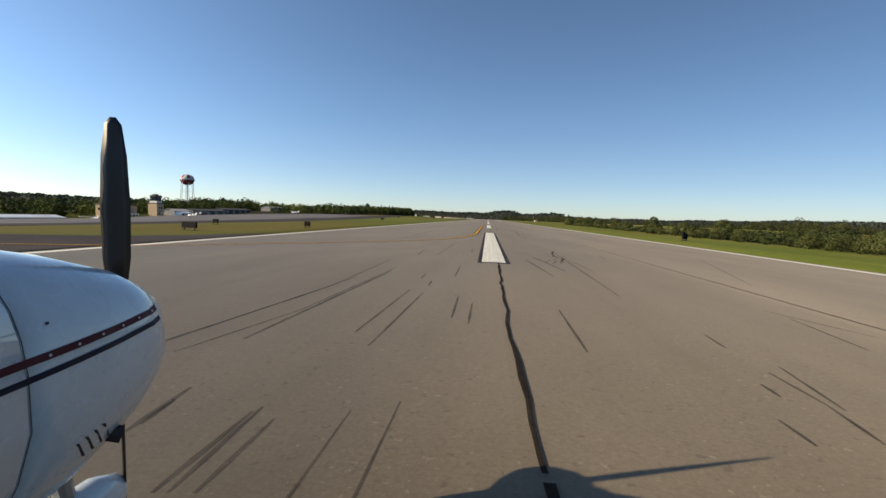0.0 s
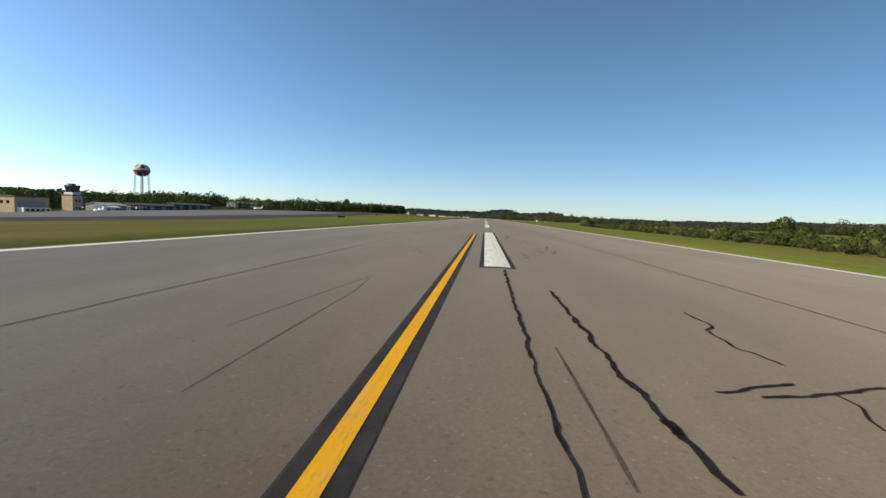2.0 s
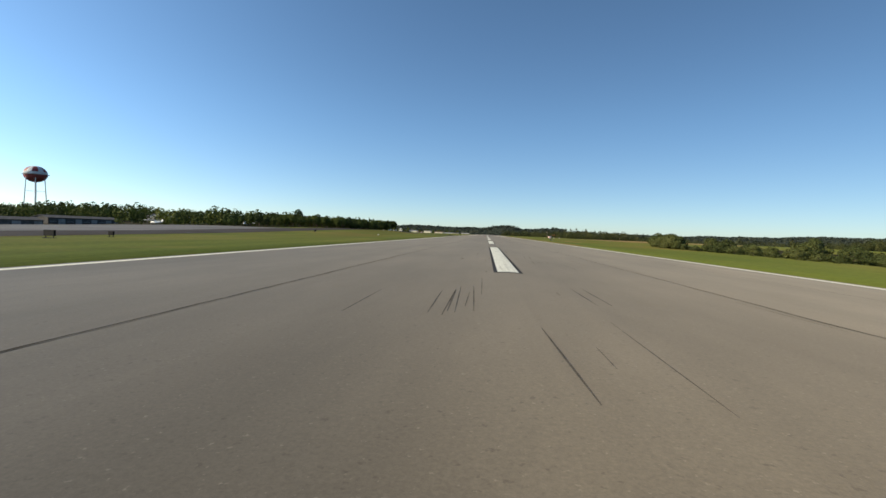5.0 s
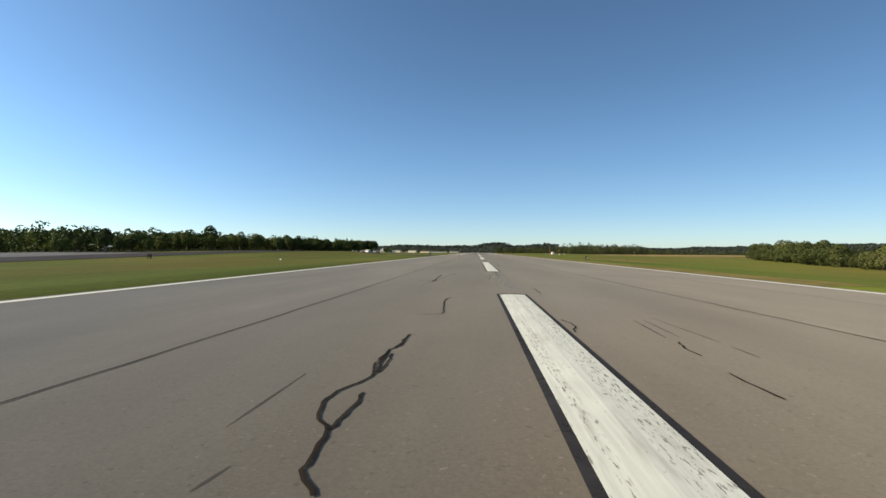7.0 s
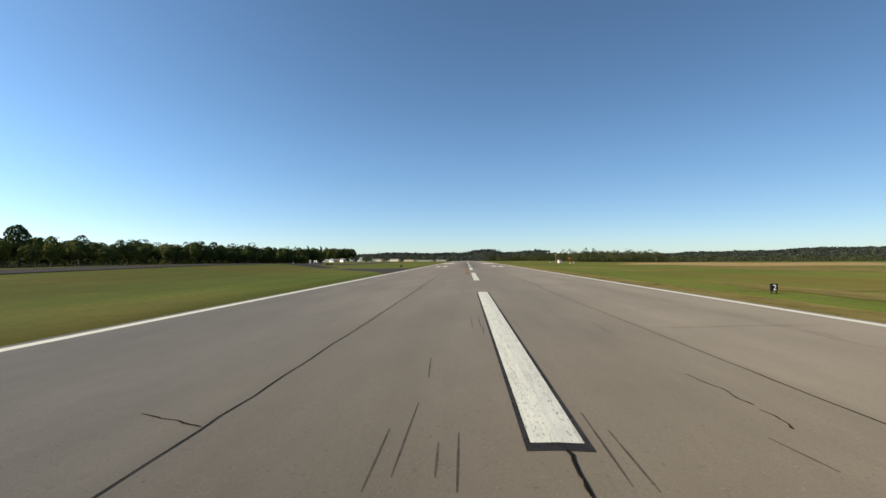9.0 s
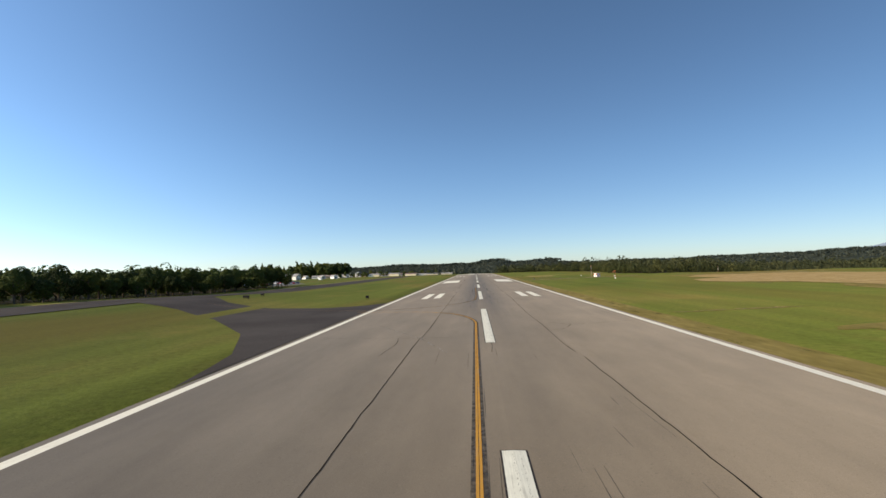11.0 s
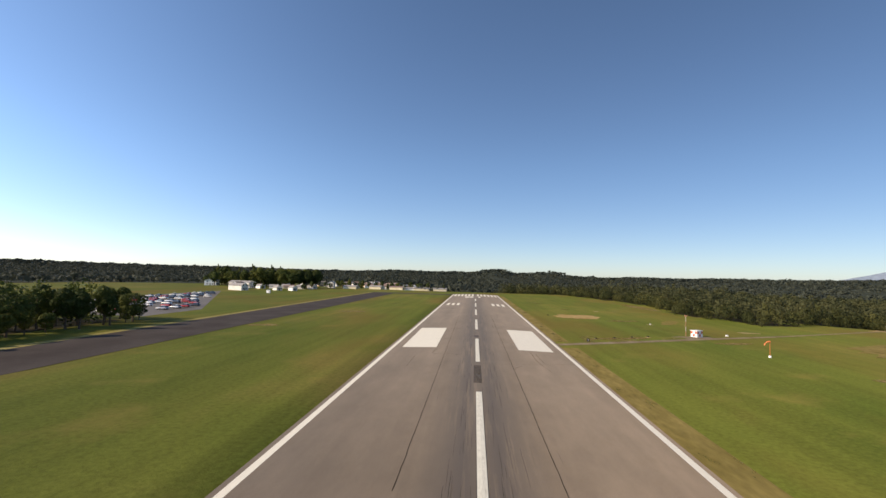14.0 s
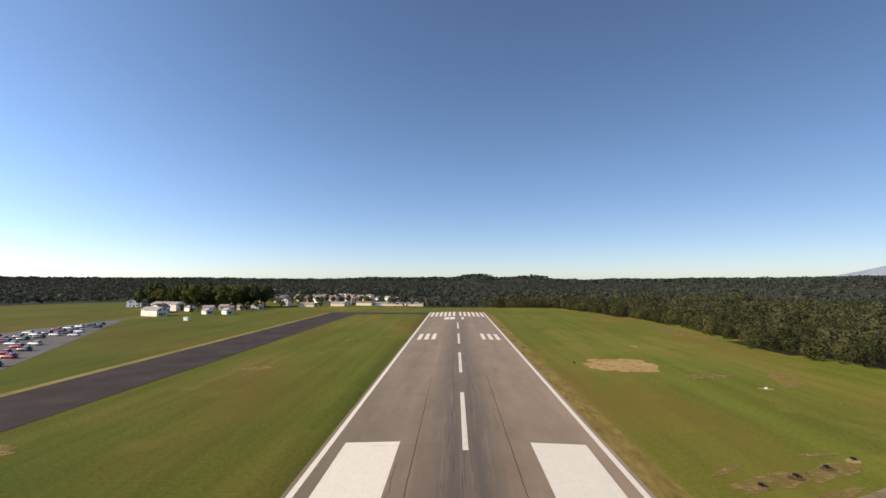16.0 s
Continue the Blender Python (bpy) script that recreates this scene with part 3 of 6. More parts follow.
sealed(0.07, [(2.4, 1.74), (2.38, 1.57), (2.32, 1.41)])
sealed(0.05, [(0.74, 5.26), (1.63, 4.99), (2.15, 4.61), (2.45, 4.52), (3.24, 4.82)])
sealed(0.04, [(-6.26, 6.42), (-5.02, 6.13), (-2.82, 5.54), (-1.8, 5.57)])
sealed(0.035, [(0.13, 43.5), (0.1, 39.69), (0.05, 33.71), (0.06, 31.74), (0.09, 30.76)])
sealed(0.05, [(3.11, 39.18), (3.08, 37.23), (2.96, 35.51), (2.88, 33.96), (2.91, 32.88), (2.94, 32.2), (2.86, 31.67), (2.77, 31.16), (2.95, 31), (2.83, 30.35)])
sealed(0.055, [(2.75, 30.33), (2.8, 30.04), (2.74, 29.63), (2.69, 29.34), (2.62, 29.06)])
sealed(0.075, [(0.17, 52.22), (0.12, 47.41), (0.12, 45.39), (0.11, 44.25)])
sealed(0.03, [(0.11, 44.25), (0.12, 43.3), (0.13, 42.38)])
sealed(0.09, [(0.97, 49.02), (0.95, 47.57), (0.93, 46.52), (0.96, 45.67), (0.91, 45.07), (0.94, 44.72), (0.94, 44.38), (0.91, 43.94), (0.96, 43.56), (0.94, 43.21), (0.94, 42.98), (0.98, 42.91), (0.97, 42.75), (1, 42.58), (0.98, 42.34), (1, 42.16)])
sealed(0.13, [(0.94, 43.04), (0.97, 42.93), (0.97, 42.79)])
sealed(0.06, [(3.09, 47.87), (3.07, 47.32), (3.12, 47.07), (3.02, 46.69), (2.83, 46.51), (2.8, 46.14), (2.8, 45.87), (2.73, 45.48), (2.85, 45.41), (2.9, 45.17), (2.93, 44.92)])
sealed(0.055, [(1.67, 43.79), (1.9, 43.87), (2.21, 44.07), (2.61, 44.25)])
sealed(0.06, [(2.05, 43.76), (2.46, 43.91), (2.85, 44.08), (3.23, 44.28), (3.6, 44.44)])
sealed(0.055, [(2.85, 44.08), (2.84, 43.82), (2.64, 43.26)])
sealed(0.06, [(3.09, 65.89), (2.99, 64.94), (3.05, 64.58), (2.71, 63.39), (2.65, 62.8), (2.75, 62.44), (2.97, 62.3), (3.01, 61.8), (2.79, 60.9), (2.71, 60.51), (2.75, 60.17)])
sealed(0.22, [(1.19, 59.58), (1.2, 58.88), (1.24, 58.42), (1.22, 58.09), (1.2, 57.76), (1.21, 57.53), (1.22, 57.24), (1.2, 56.97), (1.19, 56.74), (1.18, 56.62)], "worn ochre paint stain on the asphalt", OCHRE, 0.006)
sealed(0.07, [(1.43, 78.12), (1.5, 77.59), (1.41, 76.82), (1.46, 76.23), (1.47, 75.88), (1.44, 75.4), (1.38, 75.1), (1.24, 74.92), (1.12, 74.56), (1.15, 74.32), (1.19, 74.1), (1.2, 73.82), (1.26, 73.7), (1.39, 73.68), (1.45, 73.58), (1.4, 73.33), (1.38, 73.16)])
sealed(0.075, [(1.17, 73.01), (1.17, 72.75), (1.17, 72.52), (1.16, 72.31), (1.17, 72.17), (1.16, 72), (1.13, 71.76)])
sealed(0.04, [(-4.06, 76.88), (-3.41, 76.86), (-2.67, 76.79)])
sealed(0.06, [(-5.06, 90.62), (-3.11, 90.13), (-1.54, 89.84), (-0.83, 89.73), (0.17, 89.74)])
sealed(0.06, [(0.67, 89.98), (1.24, 90.04), (1.69, 90.11), (2.23, 90.37), (2.87, 90.65), (3.47, 90.83)])
sealed(0.06, [(3.23, 90.82), (3.85, 91.18), (4.64, 91.61), (5.69, 92.13)])
sealed(0.075, [(0.2, 104.98), (0.23, 97.11), (0.3, 95), (0.24, 93.43), (0.25, 91.82), (0.25, 90.4), (0.21, 89.86), (0.24, 89.34), (0.24, 88.82), (0.2, 88.27), (0.19, 87.84), (0.17, 87.33), (0.16, 87.02), (0.15, 86.84)])
sealed(0.06, [(0.25, 88.58), (0.34, 88.43)])
sealed(0.05, [(0.37, 88.35), (0.4, 88.3)])
sealed(0.04, [(2.01, 218.72), (1.91, 218.33), (1.9, 218.06), (1.9, 217.78)])
sealed(0.045, [(1.78, 216.87), (1.77, 216.38), (1.78, 215.94)])
sealed(0.04, [(0.56, 220.59), (0.68, 220.01), (0.53, 219.19)])
sealed(0.04, [(0.99, 228.52), (0.99, 226.51)])
sealed(0.04, [(-1.87, 225.13), (-2, 224.44), (-1.92, 222.68), (-1.9, 221.58), (-2.46, 221.56)])
sealed(0.09, [(-4.06, 234.08), (-3.66, 233.9), (-3.26, 233.71)])
sealed(0.11, [(-3.26, 233.71), (-3.17, 233.43), (-3.17, 233.21), (-3.19, 232.98)])
sealed(0.08, [(-3.19, 233.55), (-3.11, 233.28), (-3.01, 232.99)])
sealed(0.085, [(-3.22, 233.64), (-2.91, 233.28), (-2.56, 232.97)])
sealed(0.08, [(-3.26, 233.71), (-3.15, 233.83), (-3.19, 233.98), (-3.17, 234.4), (-3.19, 235), (-3.18, 235.68), (-3.23, 236.59), (-3.21, 237.84), (-3.26, 238.91), (-3.12, 239.19)])
sealed(0.05, [(0.08, 241.15), (0.07, 238.72), (0.07, 237.18), (0.06, 236.38), (0.09, 235.76)])
sealed(0.03, [(-5.56, 245.25), (-3.67, 244.08), (-2.1, 243.47)])
sealed(0.055, [(1.02, 261.54), (1.13, 259.77), (1.09, 258.3), (1.05, 257.28), (0.88, 256.83), (0.89, 256.44), (1.1, 256.85), (0.9, 256.09), (0.97, 255.84)])
sealed(0.06, [(1.18, 256.02), (1.01, 255.4)])
sealed(0.05, [(0.1, 290.4), (0.07, 281.8), (0.04, 277.5), (0.05, 273.5), (0.06, 270.8)])
sealed(0.035, [(5.72, 282.04), (9.6, 284.22), (15.36, 287.95)])
sealed(0.055, [(-7.37, 292.44), (-6.55, 292.08), (-5.76, 291.68)])
sealed(0.045, [(3.88, 295.29), (3.98, 294.36), (4.08, 294.07), (3.99, 293.47), (4.05, 293.02)])
sealed(0.045, [(3.96, 292.72), (4.06, 292.47), (3.94, 291.75)])
sealed(0.03, [(5.89, 308.18), (12.17, 312.42), (12.58, 304.53), (12.7, 302.07)])
sealed(0.07, [(0.08, 290.56), (0.09, 289.3)])
sealed(0.09, [(-10.29, 488.95), (-8.33, 487.45), (-7.03, 483.88), (-6.29, 479.32), (-6.13, 474.73), (-6.01, 470.4)])
sealed(0.05, [(-6.25, 479.57), (-4.11, 479.11), (-1.73, 478.39)])
sealed(0.08, [(2.03, 479.02), (5.94, 480.09), (11.3, 481.85), (15.25, 483.63)])
sealed(0.05, [(-13.88, 482.61), (-12.68, 476.06), (-12.24, 472.51)])
sealed(0.05, [(11.98, 494.85), (12.11, 489.81), (11.8, 484.74)])
sealed(0.08, [(11.3, 481.85), (11.65, 480.01)])
sealed(0.05, [(12.55, 481.7), (12.15, 477.15)])
sealed(0.05, [(-6.12, 472.66), (-3.15, 472.72), (-1.25, 472.78)])
sealed(0.05, [(0.47, 472.8), (5.82, 474.11)])
sealed(0.08, [(-17.51, 472.34), (-16.15, 471.91), (-13.5, 470.94)])
sealed(0.06, [(0.02, 542.59), (5.17, 543.45)])
sealed(0.1, [(5.17, 543.45), (7.63, 544.02), (11.13, 545.27), (13.88, 546.3), (17.27, 547.63)])
sealed(0.1, [(7.5, 542.46), (6.13, 540.25), (6.17, 539.02)])
sealed(0.09, [(10.84, 559.44), (10.81, 550.6), (11.13, 545.27), (11.62, 542.34), (11.95, 539.46)])
sealed(0.07, [(11.68, 556.24), (11.93, 545.94)])
sealed(0.08, [(-8.33, 558.58), (-8.64, 552.9), (-5.8, 552.4), (-2.99, 551.94)])
sealed(0.06, [(-11.88, 549.55), (-11.97, 540.15)])
# pale remains of a painted box round the centre joint
for pts in ([(-0.46, 279.6), (-0.43, 278.6), (-0.31, 275.45)], [(-0.22, 275.42), (0.0, 275.46), (0.32, 275.5)], [(0.1, 279.4), (0.16, 278.6), (0.2, 277.9)]):
    sealed(0.15, pts, "ghost of a removed white stripe on the asphalt", GHOST_BOX, 0.006)
# wandering cracks across the far part
rc = random.Random(31)
for k in range(6, 22):
    y, x, w = 470 + 15.5 * k + rc.uniform(-5, 5), rc.uniform(-15, 5), rc.uniform(5, 13)
    crack(x, y, x + w, y + rc.uniform(-3, 3), rc.uniform(0.035, 0.055), 0.3, 60 + k)
for k in range(3, 10):
    y, x = 500 + 26 * k + rc.uniform(-8, 8), rc.choice((-10.5, -8, 4, 8.5, 11.5)) + rc.uniform(-1, 1)
    crack(x, y, x + rc.uniform(-1.5, 1.5), y + rc.uniform(7, 16), 0.045, 0.4, 90 + k)

# tyre skids
rng = random.Random(4)
bm = bmesh.new()
for lo, hi, count in ((-34, -14, 40), (16, 28, 6), (120, 184, 58), (300, 386, 45), (400, 640, 90)):
    for k in range(count):
        x, y = max(-9, min(9, rng.gauss(0, 2.8))), rng.uniform(lo, hi)
        ln = rng.uniform(0.5, 4.2) * (1.6 if y > 330 else 1.0)
        dx, wd, twin = rng.gauss(0, 0.02) * ln, rng.uniform(0.015, 0.04), rng.random() < 0.4
        for o in ((0.0, 0.33) if twin else (0.0,)):
            p = [Vector((x + o + dx * t, y + o * 0.6 + ln * t)) for t in (0, 0.25, 0.5, 0.75, 1)]
            ribbon(bm, p, lambda t: wd * (0.35 + 0.65 * math.sin(math.pi * min(0.97, t + 0.03))), 0.002)
for k in range(230):
    x, y, ln, wd = rng.choice((-1, 1)) * abs(rng.gauss(1.6, 1.0)), rng.uniform(425, 660), rng.uniform(2.0, 9.0), rng.uniform(0.02, 0.06)
    p = [Vector((x + rng.gauss(0, 0.03) * t, y + ln * t)) for t in (0, 0.25, 0.5, 0.75, 1)]
    ribbon(bm, p, lambda t: wd * (0.3 + 0.7 * math.sin(math.pi * min(0.97, t + 0.03))), 0.002)


def skid(x, y0, x1, y1, wide=0.043):
    ribbon(bm, [Vector((x + (x1 - x) * t, y0 + (y1 - y0) * t)) for t in (0, 0.3, 0.6, 1)], lambda t: wide * (0.45 + 0.55 * math.sin(math.pi * min(0.95, t + 0.05))), 0.002)


skid(-1.82, -9.35, -1.72, -5.94)
skid(-1.5, -9.93, -1.41, -6.29)
skid(-0.7, -8.4, -0.72, -6.62)
skid(-0.45, -8.74, -0.45, -7.27)
skid(0.9, -9.72, 0.95, -7.35)
skid(2.72, -8.96, 2.77, -8.3)
skid(4.77, -8.41, 5.04, -6.39)
skid(-1.75, -4.15, -1.76, -3.31)
skid(-1.42, -5.4, -1.45, -4.58)
skid(-0.98, -3.85, -1, -1.38)
skid(-3.9, -10.28, -3.75, -8.85)
skid(-3.75, -8.85, -3.43, -6)
skid(-3.43, -6, -3.48, 0.58)
skid(-3.46, -10.39, -3.04, -8.1)
skid(-3.04, -8.1, -2.8, -1.91)
skid(-2.54, -11.98, -2.6, -11.55)
skid(-1.82, -12.69, -1.86, -11.61)
skid(-1.68, -12.68, -1.68, -11.8)
skid(2.68, -10.71, 2.69, -9.87)
skid(2.57, -11.42, 2.68, -10.71)
skid(2.03, -11.56, 2.03, -11.15)
skid(2.37, -10.61, 2.38, -10.29)
skid(2.46, -5.35, 2.97, 8.72)
skid(2.99, -0.62, 2.88, 4.74)
skid(7.19, -1.3, 10.78, 10.11)
skid(2.38, 3.79, 2.34, 6.42)
skid(2.3, 2.2, 2.38, 3.79)
skid(2.02, 1.04, 2.3, 2.2)
skid(-2.85, 2.54, -3.06, 5.82)
skid(-3.11, 3.03, -2.65, 5.36)
skid(-2.14, 2.63, -2, 12.84)
skid(-3.53, 6.16, -3.01, 12.67)
skid(-0.86, 4.28, -0.89, 6.23)
skid(4.41, 5.65, 4.39, 7.65)
skid(4.71, 4.79, 5.04, 7.4)
skid(1.77, 1.22, 2.18, 2.67)
skid(2.53, 22.58, 3.32, 43.52)
skid(2.79, 21.55, 3.5, 35.61)
skid(4.54, 23.27, 4.72, 25.71)
skid(6.81, 20.46, 7.45, 26.78)
skid(4.83, 17.99, 4.84, 18.38)
skid(4.99, 33.31, 5.08, 35.42)
skid(-3.05, 33.03, -2.99, 35.03)
skid(-2.7, 32.13, -2.71, 34.51)
skid(-0.85, 29.5, -0.92, 32.15)
skid(-3.64, 45.12, -3.05, 50.37)
skid(-2.82, 48.01, -2.99, 49.89)
skid(-2.77, 42.99, -2.82, 48.01)
skid(0.45, 42.9, 0.43, 44.79)
skid(0.45, 42.04, 0.45, 42.9)
skid(2.24, 60, 2.33, 63.51)
skid(2.19, 60.31, 1.99, 62.48)
skid(-3.27, 57.96, -3.32, 59.93)
skid(-2.97, 57.36, -2.97, 58.86)
skid(2.32, 68.34, 2.3, 73.32)
skid(2.19, 79.7, 1.73, 81.96)
skid(2.59, 79.93, 2.35, 82.02)
skid(-1.54, 80.25, -1.47, 86.84)
skid(-1.51, 76.68, -1.39, 78.9)
skid(-1.78, 90.07, -1.74, 94.72)
skid(-1.48, 90.5, -1.47, 94.41)
skid(-1.15, 91.68, -1.18, 93.13)
skid(-0.77, 94.69, -0.79, 98.57)
skid(-0.74, 90.67, -0.83, 92.06)
skid(-0.5, 87.74, -0.6, 92.34)
skid(-0.26, 87.86, -0.28, 90.89)
skid(-0.44, 88.08, -0.42, 88.51)
skid(-0.69, 88.27, -0.67, 89.48)
skid(-0.17, 91.91, -0.13, 93.62)
skid(-0.48, 90.1, -0.49, 91.43)
skid(0.56, 103.71, 0.52, 105.2, 0.026)
skid(2.03, 109.58, 2.12, 110.28, 0.1)
skid(2.89, 112.39, 3.03, 113.11, 0.1)
skid(2.89, 111.73, 2.98, 112.25, 0.1)
skid(2.53, 108.79, 2.57, 109.55, 0.1)
skid(2.76, 114, 2.93, 124.5)
skid(1.51, 105.95, 1.58, 107)
skid(-1.12, 103.1, -1.12, 104.89, 0.026)
skid(-0.86, 102.75, -0.87, 104, 0.026)
skid(1.12, 103.27, 1.28, 103.98, 0.026)
skid(2.15, 475.0, 2.18, 489.4, 0.2)
skid(-1.81, 473.3, -1.86, 485.6, 0.22)
skid(-2.56, -12.1, -2.64, -11.3, 0.06)
skid(-3.01, -9.8, -2.76, -2.8, 0.08)
skid(-3.83, -10.0, -3.32, -4.1, 0.06)
skid(-1.9, -12.7, -1.89, -11.7, 0.05)
skid(1.56, 3.5, 2.08, -1.1, 0.08)
skid(1.17, 1.9, 1.52, -2.7, 0.06)
skid(5.62, -7.5, 4.99, -5.7, 0.05)
skid(2.76, -10.8, 2.95, -9.6, 0.04)
skid(-3.05, 204.36, -2.95, 210.95)
skid(-2.73, 204.96, -2.74, 208.14)
skid(-2.14, 204, -2.09, 205.6)
skid(-3.12, 214.94, -3.08, 216.57)
skid(-2.78, 213.95, -2.71, 214.28)
skid(2.74, 218.91, 2.66, 221.62)
skid(2.25, 219.2, 2.34, 221.16)
skid(1.98, 219.13, 2.12, 221.09)
skid(2.72, 217.88, 2.72, 218.6)
skid(-3.45, 230.7, -2.62, 238.58)
skid(-2.81, 238.86, -2.22, 239.14)
skid(-2.72, 239.32, -2.7, 240.33)
skid(-2.58, 239.18, -2.56, 240.54)
skid(-2.42, 239.16, -2.41, 240.67)
skid(-2.43, 239.93, -1.99, 240.45)
skid(-0.44, 234.82, -0.33, 237.57)
skid(-0.54, 233, -0.44, 234.82)
skid(-0.11, 233.58, -0.13, 235.15)
skid(-2.65, 238, -3.03, 238.18)
skid(-0.57, 235.66, -0.56, 236.71)
skid(-2.84, 254.7, -2.85, 256.02)
skid(-3.1, 254.68, -3.09, 255.99)
skid(-1.61, 262.86, -1.65, 269.19)
skid(-1.33, 263.4, -1.32, 268.51)
skid(-2.36, 278.45, -2.45, 282.65)
skid(-2.53, 289.46, -2.53, 291.47)
skid(-2.24, 289.82, -2.2, 292.78)
skid(-2.16, 294.59, -2.27, 296.71)
skid(-1.69, 289.8, -1.71, 290.88)
skid(-1.41, 289.43, -1.42, 291.25)
skid(0.63, 289.58, 0.67, 292.17)
skid(0.9, 289.49, 0.89, 291.39)
skid(3.45, 290.25, 3.27, 291.37)
tagged(mesh_object("tyre_marks", bm, RUBBER), "dark rubber skid marks streaked along the runway", "tyre marks", kind="stuff")


def blotch(name, x, y, rx, ry, mat, label, category, seed, lift=0.035, turn=0.0):
    """An irregular patch lying on the land."""
    bm = bmesh.new()
    c = bm.verts.new((x, y, surface_z(x, y) + lift))
    rings, m = [], 48
    for f in (0.2, 0.4, 0.6, 0.8, 1.0):
        ring = []
        for k in range(m):
            a = 2 * math.pi * k / m
            r = f * (1 + (0.45 * noise.noise((math.cos(a) * 1.6, math.sin(a) * 1.6, seed)) + 0.2 * noise.noise((math.cos(a) * 5, math.sin(a) * 5, seed))) * f)
            u, v = rx * r * math.cos(a), ry * r * math.sin(a)
            px, py = x + u * math.cos(turn) - v * math.sin(turn), y + u * math.sin(turn) + v * math.cos(turn)
            ring.append(bm.verts.new((px, py, surface_z(px, py) + lift)))
        rings.append(ring)
    for k in range(m):
        bm.faces.new((c, rings[0][k], rings[0][(k + 1) % m]))
        for a, b in zip(rings, rings[1:]):
            bm.faces.new((a[k], b[k], b[(k + 1) % m], a[(k + 1) % m]))
    return tagged(mesh_object(name, bm, mat), label, category, kind="structure")


for k, (x, y, rx, ry, a) in enumerate(((33, 586.5, 5.5, 1.8, 0.4), (42, 589.5, 5.0, 1.6, 0.5), (30, 589.5, 3.2, 0.5, 0.6), (37, 583.2, 4.5, 0.7, 0.42), (26.5, 577.3, 3.0, 0.5, 0.45), (44, 594.5, 3.6, 0.4, 0.1), (28, 581, 2.0, 0.8, 0.3), (52, 591, 3.5, 0.5, 0.5))):
    blotch("bare_patch", x, y, rx, ry, WORN, "worn tan scrapes in the grass", "bare ground", 30 + k, turn=a)
for k in range(16):
    x, y = (22 + 70 * ((k * 0.618) % 1), 380 + 430 * ((k * 0.377 + 0.1) % 1))
    blotch("bare_patch", x if k % 3 else -x, y, 1.5 + 5 * ((k * 0.73) % 1), 0.8 + 2.5 * ((k * 0.41) % 1), WORN, "worn tan scrapes in the grass", "bare ground", 50 + k, turn=0.3)
EARTH = "bare orange-brown earth patch in the grass"
blotch("bare_patch", 42.0, 655.5, 9.5, 9.5, DIRT, EARTH, "bare ground", 1)
blotch("bare_patch", 137, 507, 60, 58, DIRT, EARTH, "bare ground", 2, 0.12)
blotch("bare_patch", 93, 735, 5, 24, WORN, EARTH, "bare ground", 3)
blotch("bare_patch", 190, 648, 60, 9, DIRT, EARTH, "bare ground", 4, turn=0.3)
for k, (px, py) in enumerate(((31.0, 585.2), (36.4, 587.7), (41.7, 590.2), (46.9, 592.8))):
    blotch("bare_patch", px - 0.2, py - 0.2, 1.0, 0.7, DIRT, "trampled earth round a runway light box", "bare ground", 20 + k)
blotch("bare_patch", 61, 595.5, 6.0, 2.6, ROADSTONE, "pale gravel round a small equipment hut", "gravel", 6)
blotch("bare_patch", 61.3, 630, 1.3, 1.1, GRAVEL, "pale concrete pad in the grass", "concrete pad", 7)
blotch("bare_patch", 58, 690, 1.4, 2.0, GRAVEL, "pale concrete pad in the grass", "concrete pad", 8)
blotch("bare_patch", 84, 612, 3.0, 2.0, GRAVEL, "pale gravel patch in the grass", "gravel", 9)
blotch("bare_patch", 72, 640, 3, 9, DRY, "yellowed dry streak in the grass", "bare ground", 10, turn=-0.5)
blotch("bare_patch", 34, 418, 9, 0.8, WORN, "worn tan scrapes in the grass", "bare ground", 80, turn=0.2)
blotch("bare_patch", 44, 402, 14, 2.5, DRY, "yellowed dry streak in the grass", "bare ground", 11, turn=0.3)
blotch("bare_patch", 36, 330, 12, 1.4, DRY, "yellowed dry streak in the grass", "bare ground", 12)
BROWNED = "browned weedy grass in broad bands"
blotch("bare_patch", 132, 588, 48, 15, TAN_VERGE, BROWNED, "bare ground", 13, 0.06, turn=0.35)
blotch("bare_patch", 92, 420, 18, 42, TAN_VERGE, BROWNED, "bare ground", 15, 0.06)
blotch("bare_patch", 31, 322, 2.5, 30, TAN_VERGE, BROWNED, "bare ground", 16, 0.06)
bm = bmesh.new()
ribbon(bm, curve_points([(18.9, 572.4), (24, 574.9), (33.5, 578.9), (46.9, 585.3), (61, 592.2), (89, 605), (130, 627), (200, 669)], 3.0), lambda t: 2.6 - 1.3 * smooth01(0.2, 0.5, t), 0.045)
tagged(mesh_object("service_road", bm, ROADSTONE), "narrow worn grey-tan service road across the grass", "road", kind="structure")

# a ridge far beyond the wooded hills, its blue haze painted into the colour
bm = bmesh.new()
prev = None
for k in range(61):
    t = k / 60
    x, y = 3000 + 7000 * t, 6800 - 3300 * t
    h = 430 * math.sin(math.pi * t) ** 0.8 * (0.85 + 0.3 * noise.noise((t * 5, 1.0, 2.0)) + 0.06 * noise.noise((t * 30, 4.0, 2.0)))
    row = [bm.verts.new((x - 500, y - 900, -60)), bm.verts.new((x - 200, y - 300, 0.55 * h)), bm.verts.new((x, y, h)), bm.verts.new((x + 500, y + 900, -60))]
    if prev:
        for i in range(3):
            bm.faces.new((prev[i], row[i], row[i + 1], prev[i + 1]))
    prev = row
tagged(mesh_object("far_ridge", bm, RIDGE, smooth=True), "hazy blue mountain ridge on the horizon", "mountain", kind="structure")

# ---- trees ----


